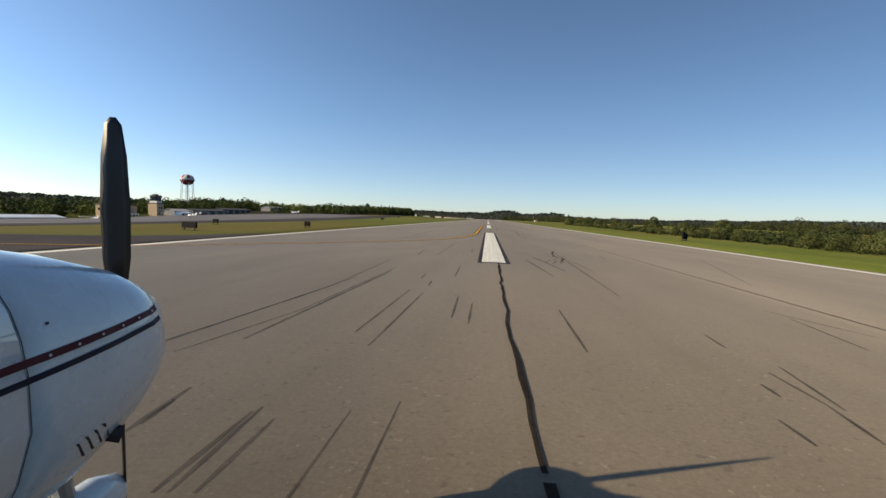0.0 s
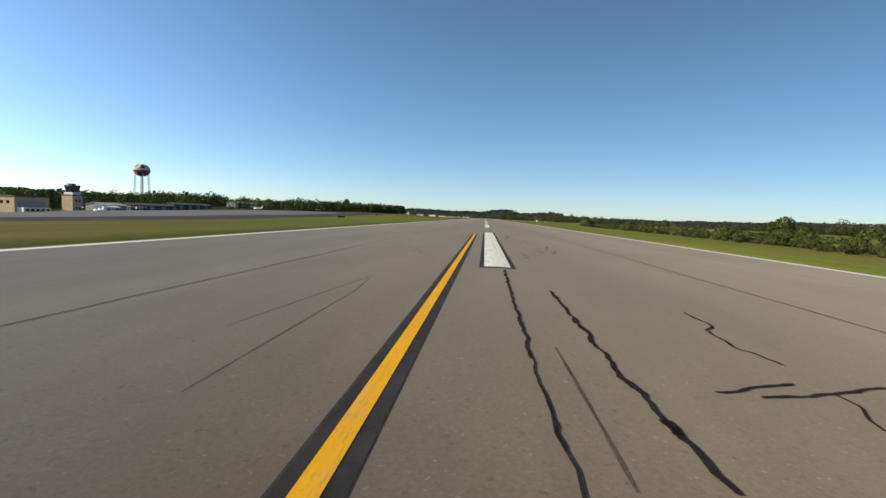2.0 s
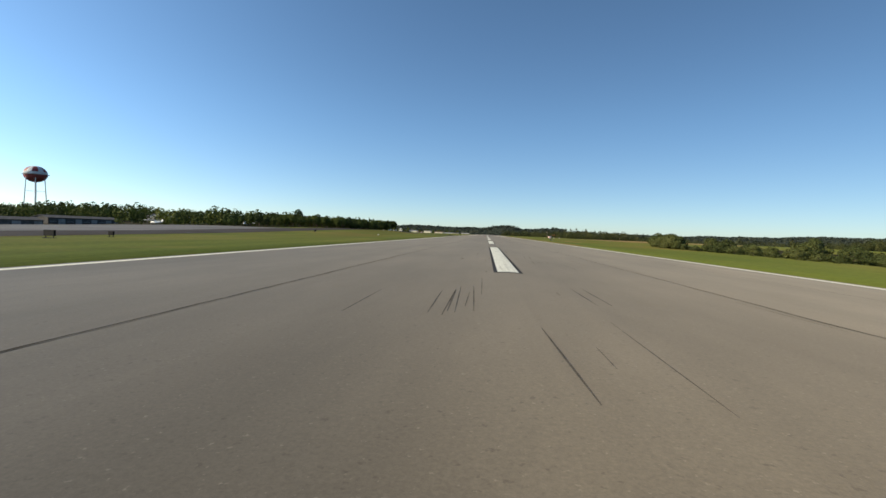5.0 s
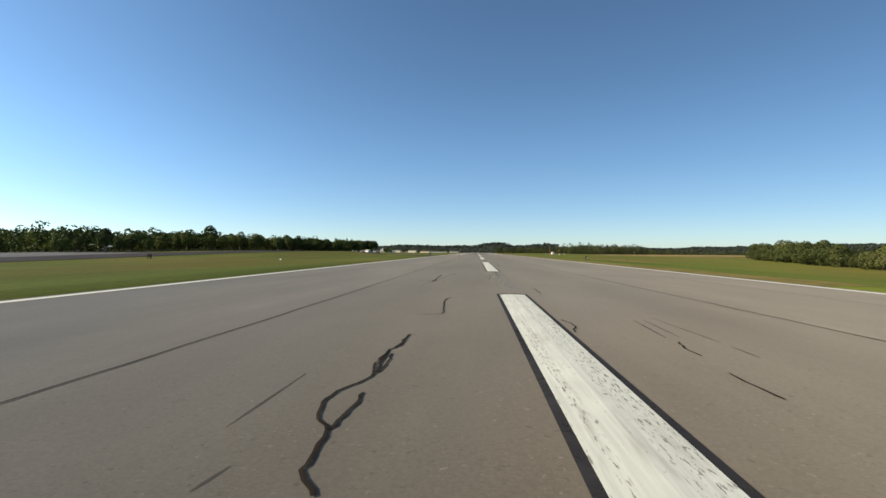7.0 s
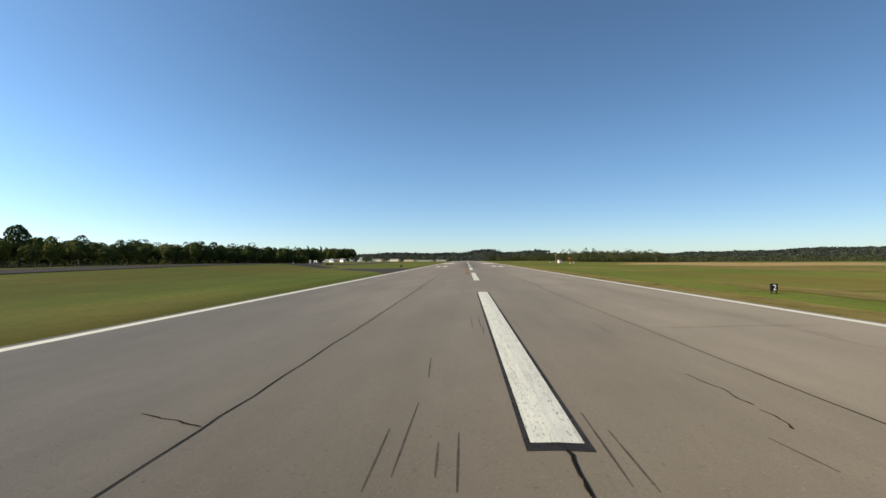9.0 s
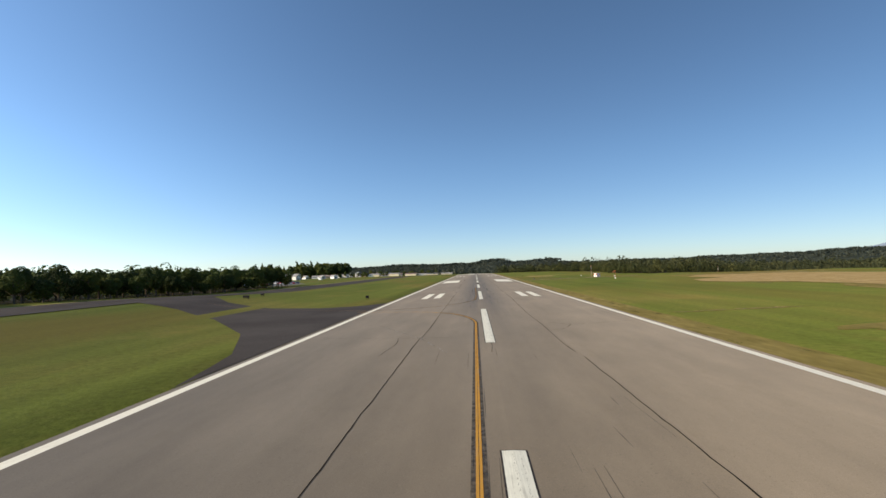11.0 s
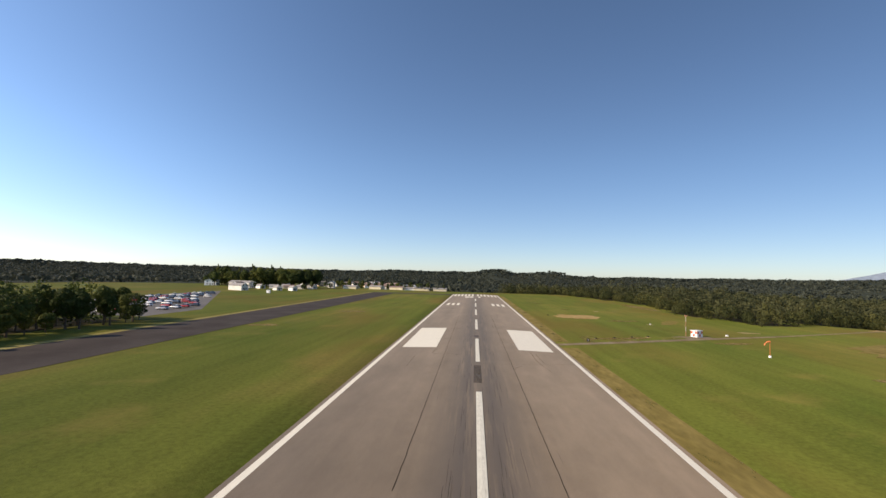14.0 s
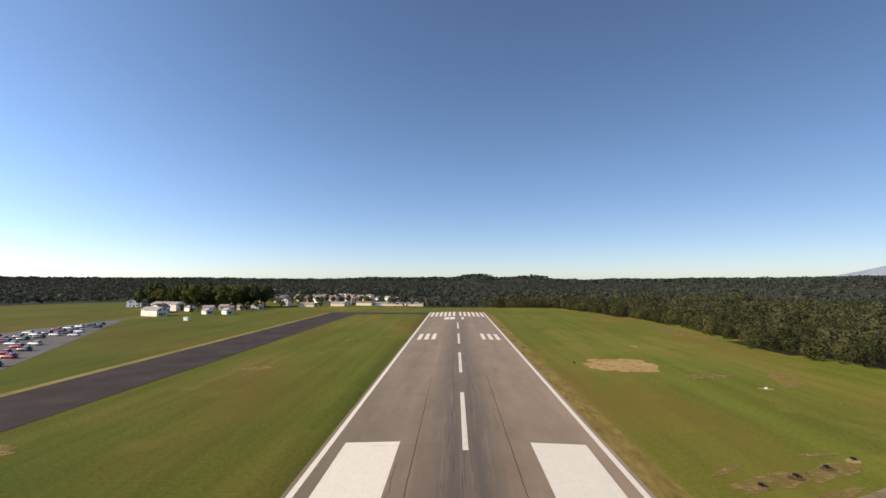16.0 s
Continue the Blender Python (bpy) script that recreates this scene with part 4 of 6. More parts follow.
def cards(name, pts, nrm, size, mat, seed, ragged=0.35, tone=None):
    """Many small leaf clumps, one uneven quad each, facing roughly out of the crown."""
    g = np.random.default_rng(seed)
    n = len(pts)
    w = nrm + ragged * g.normal(size=(n, 3))
    w /= np.linalg.norm(w, axis=1)[:, None]
    u = np.cross(w, g.normal(size=(n, 3)))
    u /= np.linalg.norm(u, axis=1)[:, None]
    v = np.cross(w, u)
    s = np.asarray(size)[:, None] * g.uniform(0.55, 1.25, (n, 1))
    jig = g.uniform(0.5, 1.2, (n, 4, 1))
    corners = np.stack([-u - 0.5 * v, u * 0.5 - v, u + 0.5 * v, -0.5 * u + v], 1) * s[:, None, :] * jig * 0.75
    corners += w[:, None, :] * (g.uniform(-0.12, 0.12, (n, 4, 1)) * s[:, None, :])
    co = (pts[:, None, :] + corners).reshape(-1, 3)
    me = bpy.data.meshes.new(name)
    me.vertices.add(4 * n)
    me.loops.add(4 * n)
    me.polygons.add(n)
    me.vertices.foreach_set("co", co.astype(np.float32).ravel())
    me.loops.foreach_set("vertex_index", np.arange(4 * n, dtype=np.int32))
    me.polygons.foreach_set("loop_start", np.arange(0, 4 * n, 4, dtype=np.int32))
    me.update()
    kind = me.attributes.new("tone", 'FLOAT', 'POINT')
    kind.data.foreach_set("value", np.repeat(np.full(n, 0.5) if tone is None else tone, 4).astype(np.float32))
    me.materials.append(mat)
    return me


def crown_points(seed, n, height, radius, start, lobes=9, pine=False, low=-9.0):
    """Points and outward directions over the joined lobes of a crown, with a few gaps and loose sprays."""
    g = np.random.default_rng(seed)
    zc, zh = height * (start + 1) / 2, height * (1 - start) / 2
    balls = []
    if pine:
        for k in range(lobes):
            t = (k + 0.5) / lobes
            r = radius * (1.02 - t) * g.uniform(0.6, 0.95) + 0.2
            balls.append((np.array([g.normal(0, 0.14 * radius), g.normal(0, 0.14 * radius), height * (start + (1 - start) * t)]), np.array([r, r, height * (1 - start) / lobes * 0.95])))
    else:
        balls.append((np.array([0, 0, zc]), np.array([radius * 0.66, radius * 0.66, zh * 0.8])))
        for k in range(lobes):
            d = g.normal(size=3)
            d[2] = d[2] * 0.8 + 0.35
            d /= np.linalg.norm(d)
            r = radius * g.uniform(0.24, 0.46)
            balls.append((np.array([0, 0, zc]) + d * np.array([radius * 0.66, radius * 0.66, zh * 0.74]), np.array([r, r, min(r * g.uniform(0.7, 1.0), zh * 0.5)])))
    area = np.array([b[1][0] * b[1][2] for b in balls])
    area /= area.sum()
    P, N = [], []
    for k, (c, ax) in enumerate(balls):
        m = int(area[k] * n * 3.2) + 4
        d = g.normal(size=(m, 3))
        d /= np.linalg.norm(d, axis=1)[:, None]
        p = c + d * ax * g.uniform(0.86, 1.06, (m, 1))
        ok = p[:, 2] > low
        for j, (c2, ax2) in enumerate(balls):
            if j != k:
                ok &= (((p - c2) / ax2) ** 2).sum(1) > 0.8
        P.append(p[ok])
        q = d[ok] / ax
        N.append(q / np.linalg.norm(q, axis=1)[:, None])
    P, N = np.concatenate(P), np.concatenate(N)
    pick = g.permutation(len(P))[:n]
    return P[pick], N[pick]


def limb(bm, a, b, r0, r1, seg=7):
    a, b = Vector(a), Vector(b)
    z = (b - a).normalized()
    x = z.orthogonal().normalized()
    y = z.cross(x)
    rings = []
    for q, r in ((a, r0), (a.lerp(b, 0.5) + x * r0 * 0.4, (r0 + r1) / 2), (b, r1)):
        rings.append([bm.verts.new(q + (x * math.cos(2 * math.pi * k / seg) + y * math.sin(2 * math.pi * k / seg)) * r) for k in range(seg)])
    for p, q in zip(rings, rings[1:]):
        for k in range(seg):
            bm.faces.new((p[k], p[(k + 1) % seg], q[(k + 1) % seg], q[k]))


def tree(seed, height, radius, start, n, size, mat, pine=False, name="tree"):
    """A tapered trunk with limbs, and a crown of many leaf clumps."""
    rr = random.Random(seed)
    root = new(name)
    bm = bmesh.new()
    limb(bm, (0, 0, -0.6), (rr.uniform(-0.3, 0.3), rr.uniform(-0.3, 0.3), height * 0.75), 0.028 * height, 0.008 * height)
    for k in range(5):
        a, z = rr.uniform(0, 6.28), height * rr.uniform(start * 0.8, 0.6)
        limb(bm, (0, 0, z), (math.cos(a) * radius * 0.7, math.sin(a) * radius * 0.7, z + height * 0.18), 0.012 * height, 0.004 * height, 5)
    part("trunk", bm, BARK, root, "brown tapered trunk with limbs")
    pts, nrm = crown_points(seed, n, height, radius, start, 12, pine)
    crown = new("crown", cards("crown", pts, nrm, np.full(len(pts), size), mat, seed))
    crown.parent = root
    crown["label"] = "uneven green crown of leaf clumps"
    return root


PROTOS = [tree(1, 11, 4.0, 0.16, 2300, 0.34, LEAF), tree(2, 13, 3.9, 0.22, 2400, 0.35, LEAF), tree(3, 9, 3.7, 0.12, 2100, 0.33, LEAF),
          tree(4, 13, 2.9, 0.14, 2200, 0.33, LEAF, True), tree(5, 12, 4.6, 0.18, 2600, 0.36, LEAF)]
BUSHES = [tree(11, 3.4, 2.6, 0.02, 1500, 0.2, SHRUB, name="shrub"), tree(12, 4.2, 2.4, 0.04, 1500, 0.21, SHRUB, name="shrub"), tree(13, 2.6, 2.2, 0.0, 1300, 0.18, SHRUB, name="shrub")]
for p in PROTOS:
    tagged(p, "tall leafy dark green tree in a row", "tree", "trees beside the taxiway")
for p in BUSHES:
    tagged(p, "dense yellow-green shrub at the grass edge", "shrub", "shrubs along the bank")
used = set()


def plant(kind, x, y, scale, turn, sink=0.15):
    size = Vector((scale * 1.12, scale * 1.12, scale * (0.9 + 0.25 * ((x * 7.3) % 1))))
    spot = Matrix.Translation((x, y, land_z(x, y) - sink)) @ Matrix.Rotation(turn, 4, 'Z')
    if kind not in used:
        used.add(kind)
        kind.matrix_basis = spot @ Matrix.Diagonal((*size, 1))
        return kind
    own = kind.scale   # copies start from the first one's size
    return copy_thing(kind, spot @ Matrix.Diagonal((size.x / own.x, size.y / own.y, size.z / own.z, 1)))


rt = random.Random(21)
# row beyond the taxiway
y = 322.0
while y < 596:
    for x0 in (-100, -109):
        if x0 == -100 and y < 400 and rt.random() < 0.35:
            continue
        plant(PROTOS[(0, 1, 2, 4)[rt.randrange(4)]], x0 + rt.uniform(-3, 3), y + rt.uniform(-2, 2), rt.uniform(0.42, 0.74) * (0.68 + 0.32 * smooth01(335, 400, y)) * (1.0 + 0.15 * smooth01(430, 520, y)), rt.uniform(0, 6.28))
    y += rt.uniform(3.2, 5.4)
# behind the airport buildings, and behind the houses near the far end
for k in range(48):
    plant(PROTOS[rt.randrange(5)], rt.uniform(-290, -222), rt.uniform(905, 990), rt.uniform(1.0, 1.5), rt.uniform(0, 6.28))
for k in range(38):
    t = k / 37
    plant(PROTOS[(0, 1, 4, 1, 3)[rt.randrange(5)]], -222 + 64 * t + rt.uniform(-3, 3), 888 + 10 * t + rt.uniform(-2, 22), rt.uniform(1.1, 1.55), rt.uniform(0, 6.28))
for k in range(44):
    plant(PROTOS[rt.randrange(5)], rt.uniform(-190, -30), rt.uniform(975, 1060), rt.uniform(0.45, 0.85), rt.uniform(0, 6.28))
for k in range(18):
    plant(PROTOS[rt.randrange(5)], rt.uniform(-212, -145), rt.uniform(838, 892), rt.uniform(0.3, 0.55), rt.uniform(0, 6.28))
for x, y in ((-142, 905), (-136, 930), (-116, 925), (-94, 950)):
    plant(PROTOS[rt.randrange(5)], x, y, rt.uniform(0.4, 0.6), rt.uniform(0, 6.28))
# shrubs on the right-hand bank
y = 18.0
while y < 258:
    x = bank_x(y) + rt.uniform(3.0, 7.0)
    plant(BUSHES[rt.randrange(3)], x, y, rt.uniform(0.26, 0.6), rt.uniform(0, 6.28))
    if rt.random() < 0.6:
        plant(BUSHES[rt.randrange(3)], x + rt.uniform(5, 12), y + rt.uniform(-2, 2), rt.uniform(0.5, 0.95), rt.uniform(0, 6.28))
    y += rt.uniform(3.0, 6.5)
for k in range(56):
    t = k / 55
    plant(BUSHES[rt.randrange(2)], 43.5 + 36 * t ** 1.25 + rt.uniform(0, 5.5), 254 + 97 * t + rt.uniform(-1.5, 1.5), rt.uniform(0.5, 0.85) * (1 + 0.25 * t), rt.uniform(0, 6.28))


def woods(name, spots, seed, n, size, mat, label, low=-9.0):
    """Trees nobody could count, as one mesh of leaf clumps: spots are rows of x, y, height, radius."""
    g = np.random.default_rng(seed)
    kinds = [crown_points(seed + k, n, 1.0, 1.0, -0.06, 6, False, low) for k in range(6)]
    pick = g.integers(0, 6, len(spots))
    pts, sz, nn, tn = [], [], [], []
    for (x, y, h, r), k in zip(spots, pick):
        p, q = kinds[k]
        a = g.uniform(0, 6.28)
        c, s = math.cos(a), math.sin(a)
        pts.append(np.stack([x + (p[:, 0] * c - p[:, 1] * s) * r, y + (p[:, 0] * s + p[:, 1] * c) * r, land_z(x, y) + p[:, 2] * h], 1))
        nn.append(np.stack([q[:, 0] * c - q[:, 1] * s, q[:, 0] * s + q[:, 1] * c, q[:, 2] * r / h], 1))
        sz.append(np.full(len(p), size * r))
        tn.append(np.full(len(p), g.uniform(0, 1)))
    nn = np.concatenate(nn)
    me = cards(name, np.concatenate(pts), nn / np.linalg.norm(nn, axis=1)[:, None], np.concatenate(sz), mat, seed, 0.12, np.concatenate(tn))
    return tagged(new(name, me), label, "woods", kind="stuff")


def wooded(x, y):
    if y > 905 + 0.25 * abs(x) * (x < 0) and x > -60:
        return True
    if x < 0:
        return (x < -420 and y > 60) or (y > 1275 and x < -60) or (x < -106 and 330 < y < 600)
    if y < 330:
        return x > bank_x(y) + 9
    if y < 634 + 0.42 * max(0, x - 99):
        return x > 275 + 25 * math.sin(y / 40.0)
    return x > 99 + 5 * math.sin(y / 23.0) - 0.35 * max(0, y - 830)


def scatter(seed, x0, x1, y0, y1, step, keep):
    g = random.Random(seed)
    out = []
    x = x0
    while x < x1:
        y = y0
        while y < y1:
            px, py = x + g.uniform(-0.5, 0.5) * step, y + g.uniform(-0.5, 0.5) * step
            if keep(px, py):
                out.append((px, py))
            y += step
        x += step
    return out


def near_edge(x, y, d):
    return not (wooded(x - d, y) and wooded(x, y - d) and wooded(x - 0.7 * d, y - 0.7 * d))


gw = random.Random(8)


def woodland(seed, box, step, tall, wide, keep):
    """Spots for trees: x, y, height, crown radius, mixing large and small ones."""
    out = []
    for x, y in scatter(seed, *box, step, keep):
        q = gw.random() ** 1.4
        big = 1.0 + 0.2 * (gw.random() < 0.05)
        out.append((x, y, (tall[0] + (tall[1] - tall[0]) * (0.65 * q + 0.35 * gw.random())) * big, wide[0] + (wide[1] - wide[0]) * q))
    return out


spots = woodland(1, (30, 460, 330, 1000), 5.4, (3.2, 8.8), (2.0, 3.9), lambda x, y: wooded(x, y) and near_edge(x, y, 11))
woods("forest_edge", spots, 31, 300, 0.12, LEAF_EDGE_LIT, "edge of broad-leaved woods in warm green")
spots = woodland(7, (30, 460, 330, 1000), 7.6, (5.0, 11.5), (2.8, 5.0), lambda x, y: wooded(x, y) and near_edge(x, y, 55) and not near_edge(x, y, 11))
woods("forest_fringe", spots, 37, 210, 0.13, LEAF_FAR, "broad-leaved woods behind the grass field")
spots = woodland(2, (40, 620, 330, 1250), 9.0, (6.0, 13.5), (3.0, 6.0), lambda x, y: wooded(x, y) and not near_edge(x, y, 55))
woods("forest", spots, 32, 84, 0.18, LEAF_FAR, "broad-leaved woods covering the low ground", 0.35)
spots = [(x, y, min(12.0, gw.uniform(-2.4, -0.2 + 1.8 * gw.random() ** 5) - land_z(x, y)), gw.uniform(2.4, 4.8)) for x, y in scatter(6, 30, 360, 10, 330, 7.0, wooded)]
woods("bank_scrub", spots, 36, 90, 0.17, SHRUB, "yellow-green scrub woods below the bank")
spots = woodland(3, (-165, -106, 330, 600), 7.0, (4.8, 8.6), (3.0, 5.0), wooded)
spots = [(x, y, h * (1.0 + 0.4 * smooth01(430, 520, y)), r) for x, y, h, r in spots]
woods("tree_belt", spots, 33, 150, 0.15, LEAF, "dark dense belt of trees behind the taxiway")
spots = woodland(8, (-300, -236, 120, 560), 9.5, (7.0, 13.5), (4.0, 6.8), lambda x, y: y > 205 or x < -250)
spots = [(x, y, h * (0.85 + 0.95 * (1 - smooth01(195, 225, y)) + 0.15 * smooth01(300, 360, y)), r) for x, y, h, r in spots]
woods("airport_trees", spots, 38, 150, 0.16, LEAF, "dark leafy trees behind the airport buildings")
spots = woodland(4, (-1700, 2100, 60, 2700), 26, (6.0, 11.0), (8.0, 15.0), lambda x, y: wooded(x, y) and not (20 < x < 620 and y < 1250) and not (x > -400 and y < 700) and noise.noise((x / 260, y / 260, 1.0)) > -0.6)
woods("far_woods", spots, 34, 26, 0.26, LEAF_HILL_HAZED, "distant wooded valley and hillsides", 0.4)
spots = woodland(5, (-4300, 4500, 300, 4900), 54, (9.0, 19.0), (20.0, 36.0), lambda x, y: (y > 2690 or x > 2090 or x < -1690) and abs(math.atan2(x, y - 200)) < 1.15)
woods("hill_woods", spots, 35, 20, 0.28, LEAF_HILL_HAZED, "distant wooded hills on the horizon", 0.4)

# dark leaf litter under the trees, where the grass stops; far off the paler hazed floor
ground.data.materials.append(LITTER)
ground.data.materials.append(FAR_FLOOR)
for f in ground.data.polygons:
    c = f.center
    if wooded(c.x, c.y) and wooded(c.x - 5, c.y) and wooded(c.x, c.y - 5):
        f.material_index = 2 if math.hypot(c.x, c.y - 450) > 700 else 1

# ---- things: small helpers ----


def rounded(bm, x0, x1, y0, y1, z0, z1, bevel=0.0):
    r = bmesh.ops.create_cube(bm, size=1.0)
    for v in r["verts"]:
        v.co = Vector(((x0 + x1) / 2 + v.co.x * (x1 - x0), (y0 + y1) / 2 + v.co.y * (y1 - y0), (z0 + z1) / 2 + v.co.z * (z1 - z0)))
    if bevel:
        bmesh.ops.bevel(bm, geom=[e for e in bm.edges if all(v in r["verts"] for v in e.verts)], offset=bevel, segments=2, affect='EDGES', profile=0.6)
    return bm


def block(x0, x1, y0, y1, z0, z1, bevel=0.0):
    return rounded(bmesh.new(), x0, x1, y0, y1, z0, z1, bevel)


def rod(a, b, r0, r1=None, seg=10):
    bm = bmesh.new()
    a, b = Vector(a), Vector(b)
    z = (b - a).normalized()
    x = z.orthogonal().normalized()
    y = z.cross(x)
    rings = []
    for q, r in ((a, r0), (b, r0 if r1 is None else r1)):
        rings.append([bm.verts.new(q + (x * math.cos(2 * math.pi * k / seg) + y * math.sin(2 * math.pi * k / seg)) * r) for k in range(seg)])
    for k in range(seg):
        bm.faces.new((rings[0][k], rings[0][(k + 1) % seg], rings[1][(k + 1) % seg], rings[1][k]))
    bm.faces.new(list(reversed(rings[0])))
    bm.faces.new(rings[1])
    return bm


def loft(sections, cap=True):
    """A skin over rings of equal length."""
    bm = bmesh.new()
    rr = [[bm.verts.new(p) for p in s] for s in sections]
    m = len(rr[0])
    for a, b in zip(rr, rr[1:]):
        for k in range(m):
            bm.faces.new((a[k], a[(k + 1) % m], b[(k + 1) % m], b[k]))
    if cap:
        bm.faces.new(list(reversed(rr[0])))
        bm.faces.new(rr[-1])
    bmesh.ops.recalc_face_normals(bm, faces=bm.faces)
    return bm


def gable(x0, x1, y0, y1, z, rise, over=0.4, thick=0.18):
    """A pitched roof, ridge along y, with thickness and eaves."""
    xm = (x0 + x1) / 2
    sec = [(x0 - over, z - over * rise / (xm - x0)), (xm, z + rise), (x1 + over, z - over * rise / (x1 - xm)), (x1 + over, z - over * rise / (x1 - xm) + thick), (xm, z + rise + thick), (x0 - over, z - over * rise / (xm - x0) + thick)]
    return loft([[(a, y, b) for a, b in sec] for y in (y0 - over, y1 + over)])


def gable_walls(x0, x1, y0, y1, z0, z, rise):
    xm = (x0 + x1) / 2
    sec = [(x0, z0), (x1, z0), (x1, z), (xm, z + rise), (x0, z)]
    return loft([[(a, y, b) for a, b in sec] for y in (y0, y1)])


GLASS = plain("dark_window_glass", (0.02, 0.025, 0.03), 0.08, spec=0.8)
TAN = mottled("tan_brick", (0.42, 0.31, 0.19), (0.50, 0.38, 0.24), 0.6, 0.9, fine=8.0)
CREAM = mottled("pale_siding", (0.62, 0.60, 0.55), (0.74, 0.72, 0.67), 0.3, 0.8, fine=6.0)
SHEET_METAL = mottled("pale_sheet_metal", (0.55, 0.56, 0.55), (0.68, 0.69, 0.68), 0.3, 0.5, fine=6.0)
ROOF_DARK = mottled("dark_roof", (0.07, 0.065, 0.06), (0.12, 0.11, 0.10), 0.5, 0.85, fine=6.0)
ROOF_GREY = mottled("grey_roof", (0.24, 0.23, 0.22), (0.34, 0.33, 0.32), 0.5, 0.85, fine=6.0)
ROOF_RED = mottled("red_brown_roof", (0.19, 0.135, 0.115), (0.26, 0.195, 0.17), 0.5, 0.85, fine=6.0)
DARK_METAL = plain("dark_painted_metal", (0.010, 0.010, 0.011), 0.8, spec=0.1)
STEEL = plain("galvanised_steel", (0.42, 0.43, 0.43), 0.45, 0.8)
ORANGE = plain("orange_paint", (0.55, 0.17, 0.05), 0.55)
SIGNAL = plain("signal_red_orange", (0.55, 0.07, 0.025), 0.5)
RED = plain("red_paint", (0.22, 0.035, 0.03), 0.6)
TANK = plain("weathered_white_paint", (0.52, 0.52, 0.52), 0.6)
CLEAN_WHITE = plain("clean_white_paint", (0.80, 0.79, 0.76), 0.4)
PALE_BLUE = plain("tower_glass_blue", (0.02, 0.03, 0.06), 0.1, spec=0.8)
SLAB = mottled("stained_concrete", (0.22, 0.17, 0.11), (0.30, 0.24, 0.17), 0.9, 0.9, fine=8.0)
CONCRETE = mottled("concrete", (0.36, 0.34, 0.30), (0.47, 0.45, 0.40), 0.8, 0.9, fine=8.0)
TYRE = plain("tyre_black", (0.018, 0.018, 0.018), 0.8)


def windows(parent, wall_x, y0, y1, z0, z1, count, face=1, mat=None):
    """Framed panes set on a wall that faces +x or -x."""
    step = (y1 - y0) / count
    for k in range(count):
        a = y0 + step * (k + 0.2)
        b = a + step * 0.6
        f = part("window", block(min(wall_x - 0.05 * face, wall_x + 0.05 * face), max(wall_x - 0.05 * face, wall_x + 0.05 * face), a - 0.08, b + 0.08, z0 - 0.08, z1 + 0.08), CLEAN_WHITE, parent, "white framed window")
        part("pane", block(min(wall_x, wall_x + 0.08 * face), max(wall_x, wall_x + 0.08 * face), a, b, z0, z1), mat or GLASS, f)


# ---- airport buildings on the left ----
def low_z(x, y):
    return land_z(x, y) - 0.05


def terminal():
    root = tagged(new("terminal_building"), "tan brick airport building with dark flat roof edge", "building")
    root.location = (-222, 241, low_z(-222, 241) - 0.6)
    part("wall", block(-6, 6, -8.5, 8.5, 0, 7.3), TAN, root, "tan brick walls")
    part("roof", block(-6.3, 6.3, -8.8, 8.8, 7.3, 8.0, 0.08), ROOF_DARK, root, "dark flat roof edge")
    part("hangar_door", block(5.95, 6.12, -7, 7, 0, 5.6), ROOF_GREY, root, "grey sliding door")
    part("annex", block(6.0, 9.5, -7.5, 6.0, 0, 2.6, 0.05), CLEAN_WHITE, root, "low white annex")
    windows(root, 9.5, -7, 5.5, 0.9, 2.0, 5)
    for k in range(3):
        part("window", block(-4.5 + 3.2 * k, -3.0 + 3.2 * k, -8.56, -8.45, 4.2, 5.6), GLASS, root, "dark window")


def control_tower():
    root = tagged(new("control_tower"), "tan airport control tower with dark glass cab", "tower")
    x, y = -203, 249
    root.location = (x, y, -5.2)
    part("shaft", block(-2.9, 2.9, -2.9, 2.9, -1, 8.6, 0.1), TAN, root, "tan brick shaft")
    part("gallery", block(-3.1, 3.1, -3.1, 3.1, 8.6, 9.1, 0.05), ROOF_DARK, root, "dark gallery slab")
    part("collar", block(-2.3, 2.3, -2.3, 2.3, 9.1, 10.3), CREAM, root, "pale band")
    for a, b in ((-1, -1), (-1, 1), (1, -1), (1, 1)):
        part("rail_post", rod((3.0 * a, 3.0 * b, 9.1), (3.0 * a, 3.0 * b, 10.1), 0.06, seg=6), STEEL, root)
    oct0 = [(math.cos(a) * 2.5, math.sin(a) * 2.5, 10.3) for a in [math.pi / 8 + k * math.pi / 4 for k in range(8)]]
    oct1 = [(p[0] * 1.3, p[1] * 1.3, 13.0) for p in oct0]
    cab = part("cab", loft([oct0, oct1]), PALE_BLUE, root, "sloping dark blue glass cab")
    for p, q in zip(oct0, oct1):
        part("mullion", rod(p, q, 0.09, seg=6), ROOF_DARK, cab)
    part("cab_roof", loft([[(p[0] * 1.4, p[1] * 1.4, 13.0) for p in oct0], [(p[0] * 1.3, p[1] * 1.3, 13.7) for p in oct0]]), ROOF_DARK, root, "dark cab roof")
    for dx, dy, h in ((-2.2, -1, 1.5), (1.9, 1.3, 1.3), (0, 0, 2.0)):
        part("antenna", rod((dx, dy, 13.6), (dx, dy, 13.8 + h), 0.07, seg=6), DARK_METAL, root, "thin antenna")
    part("equipment", block(-1.4, 1.1, -1.2, 0.9, 13.6, 14.5, 0.05), ROOF_DARK, root, "dark roof equipment")
    windows(root, 2.9, -2, 2, 2.0, 3.4, 2)
    windows(root, 2.9, -2, 2, 5.5, 6.9, 2)


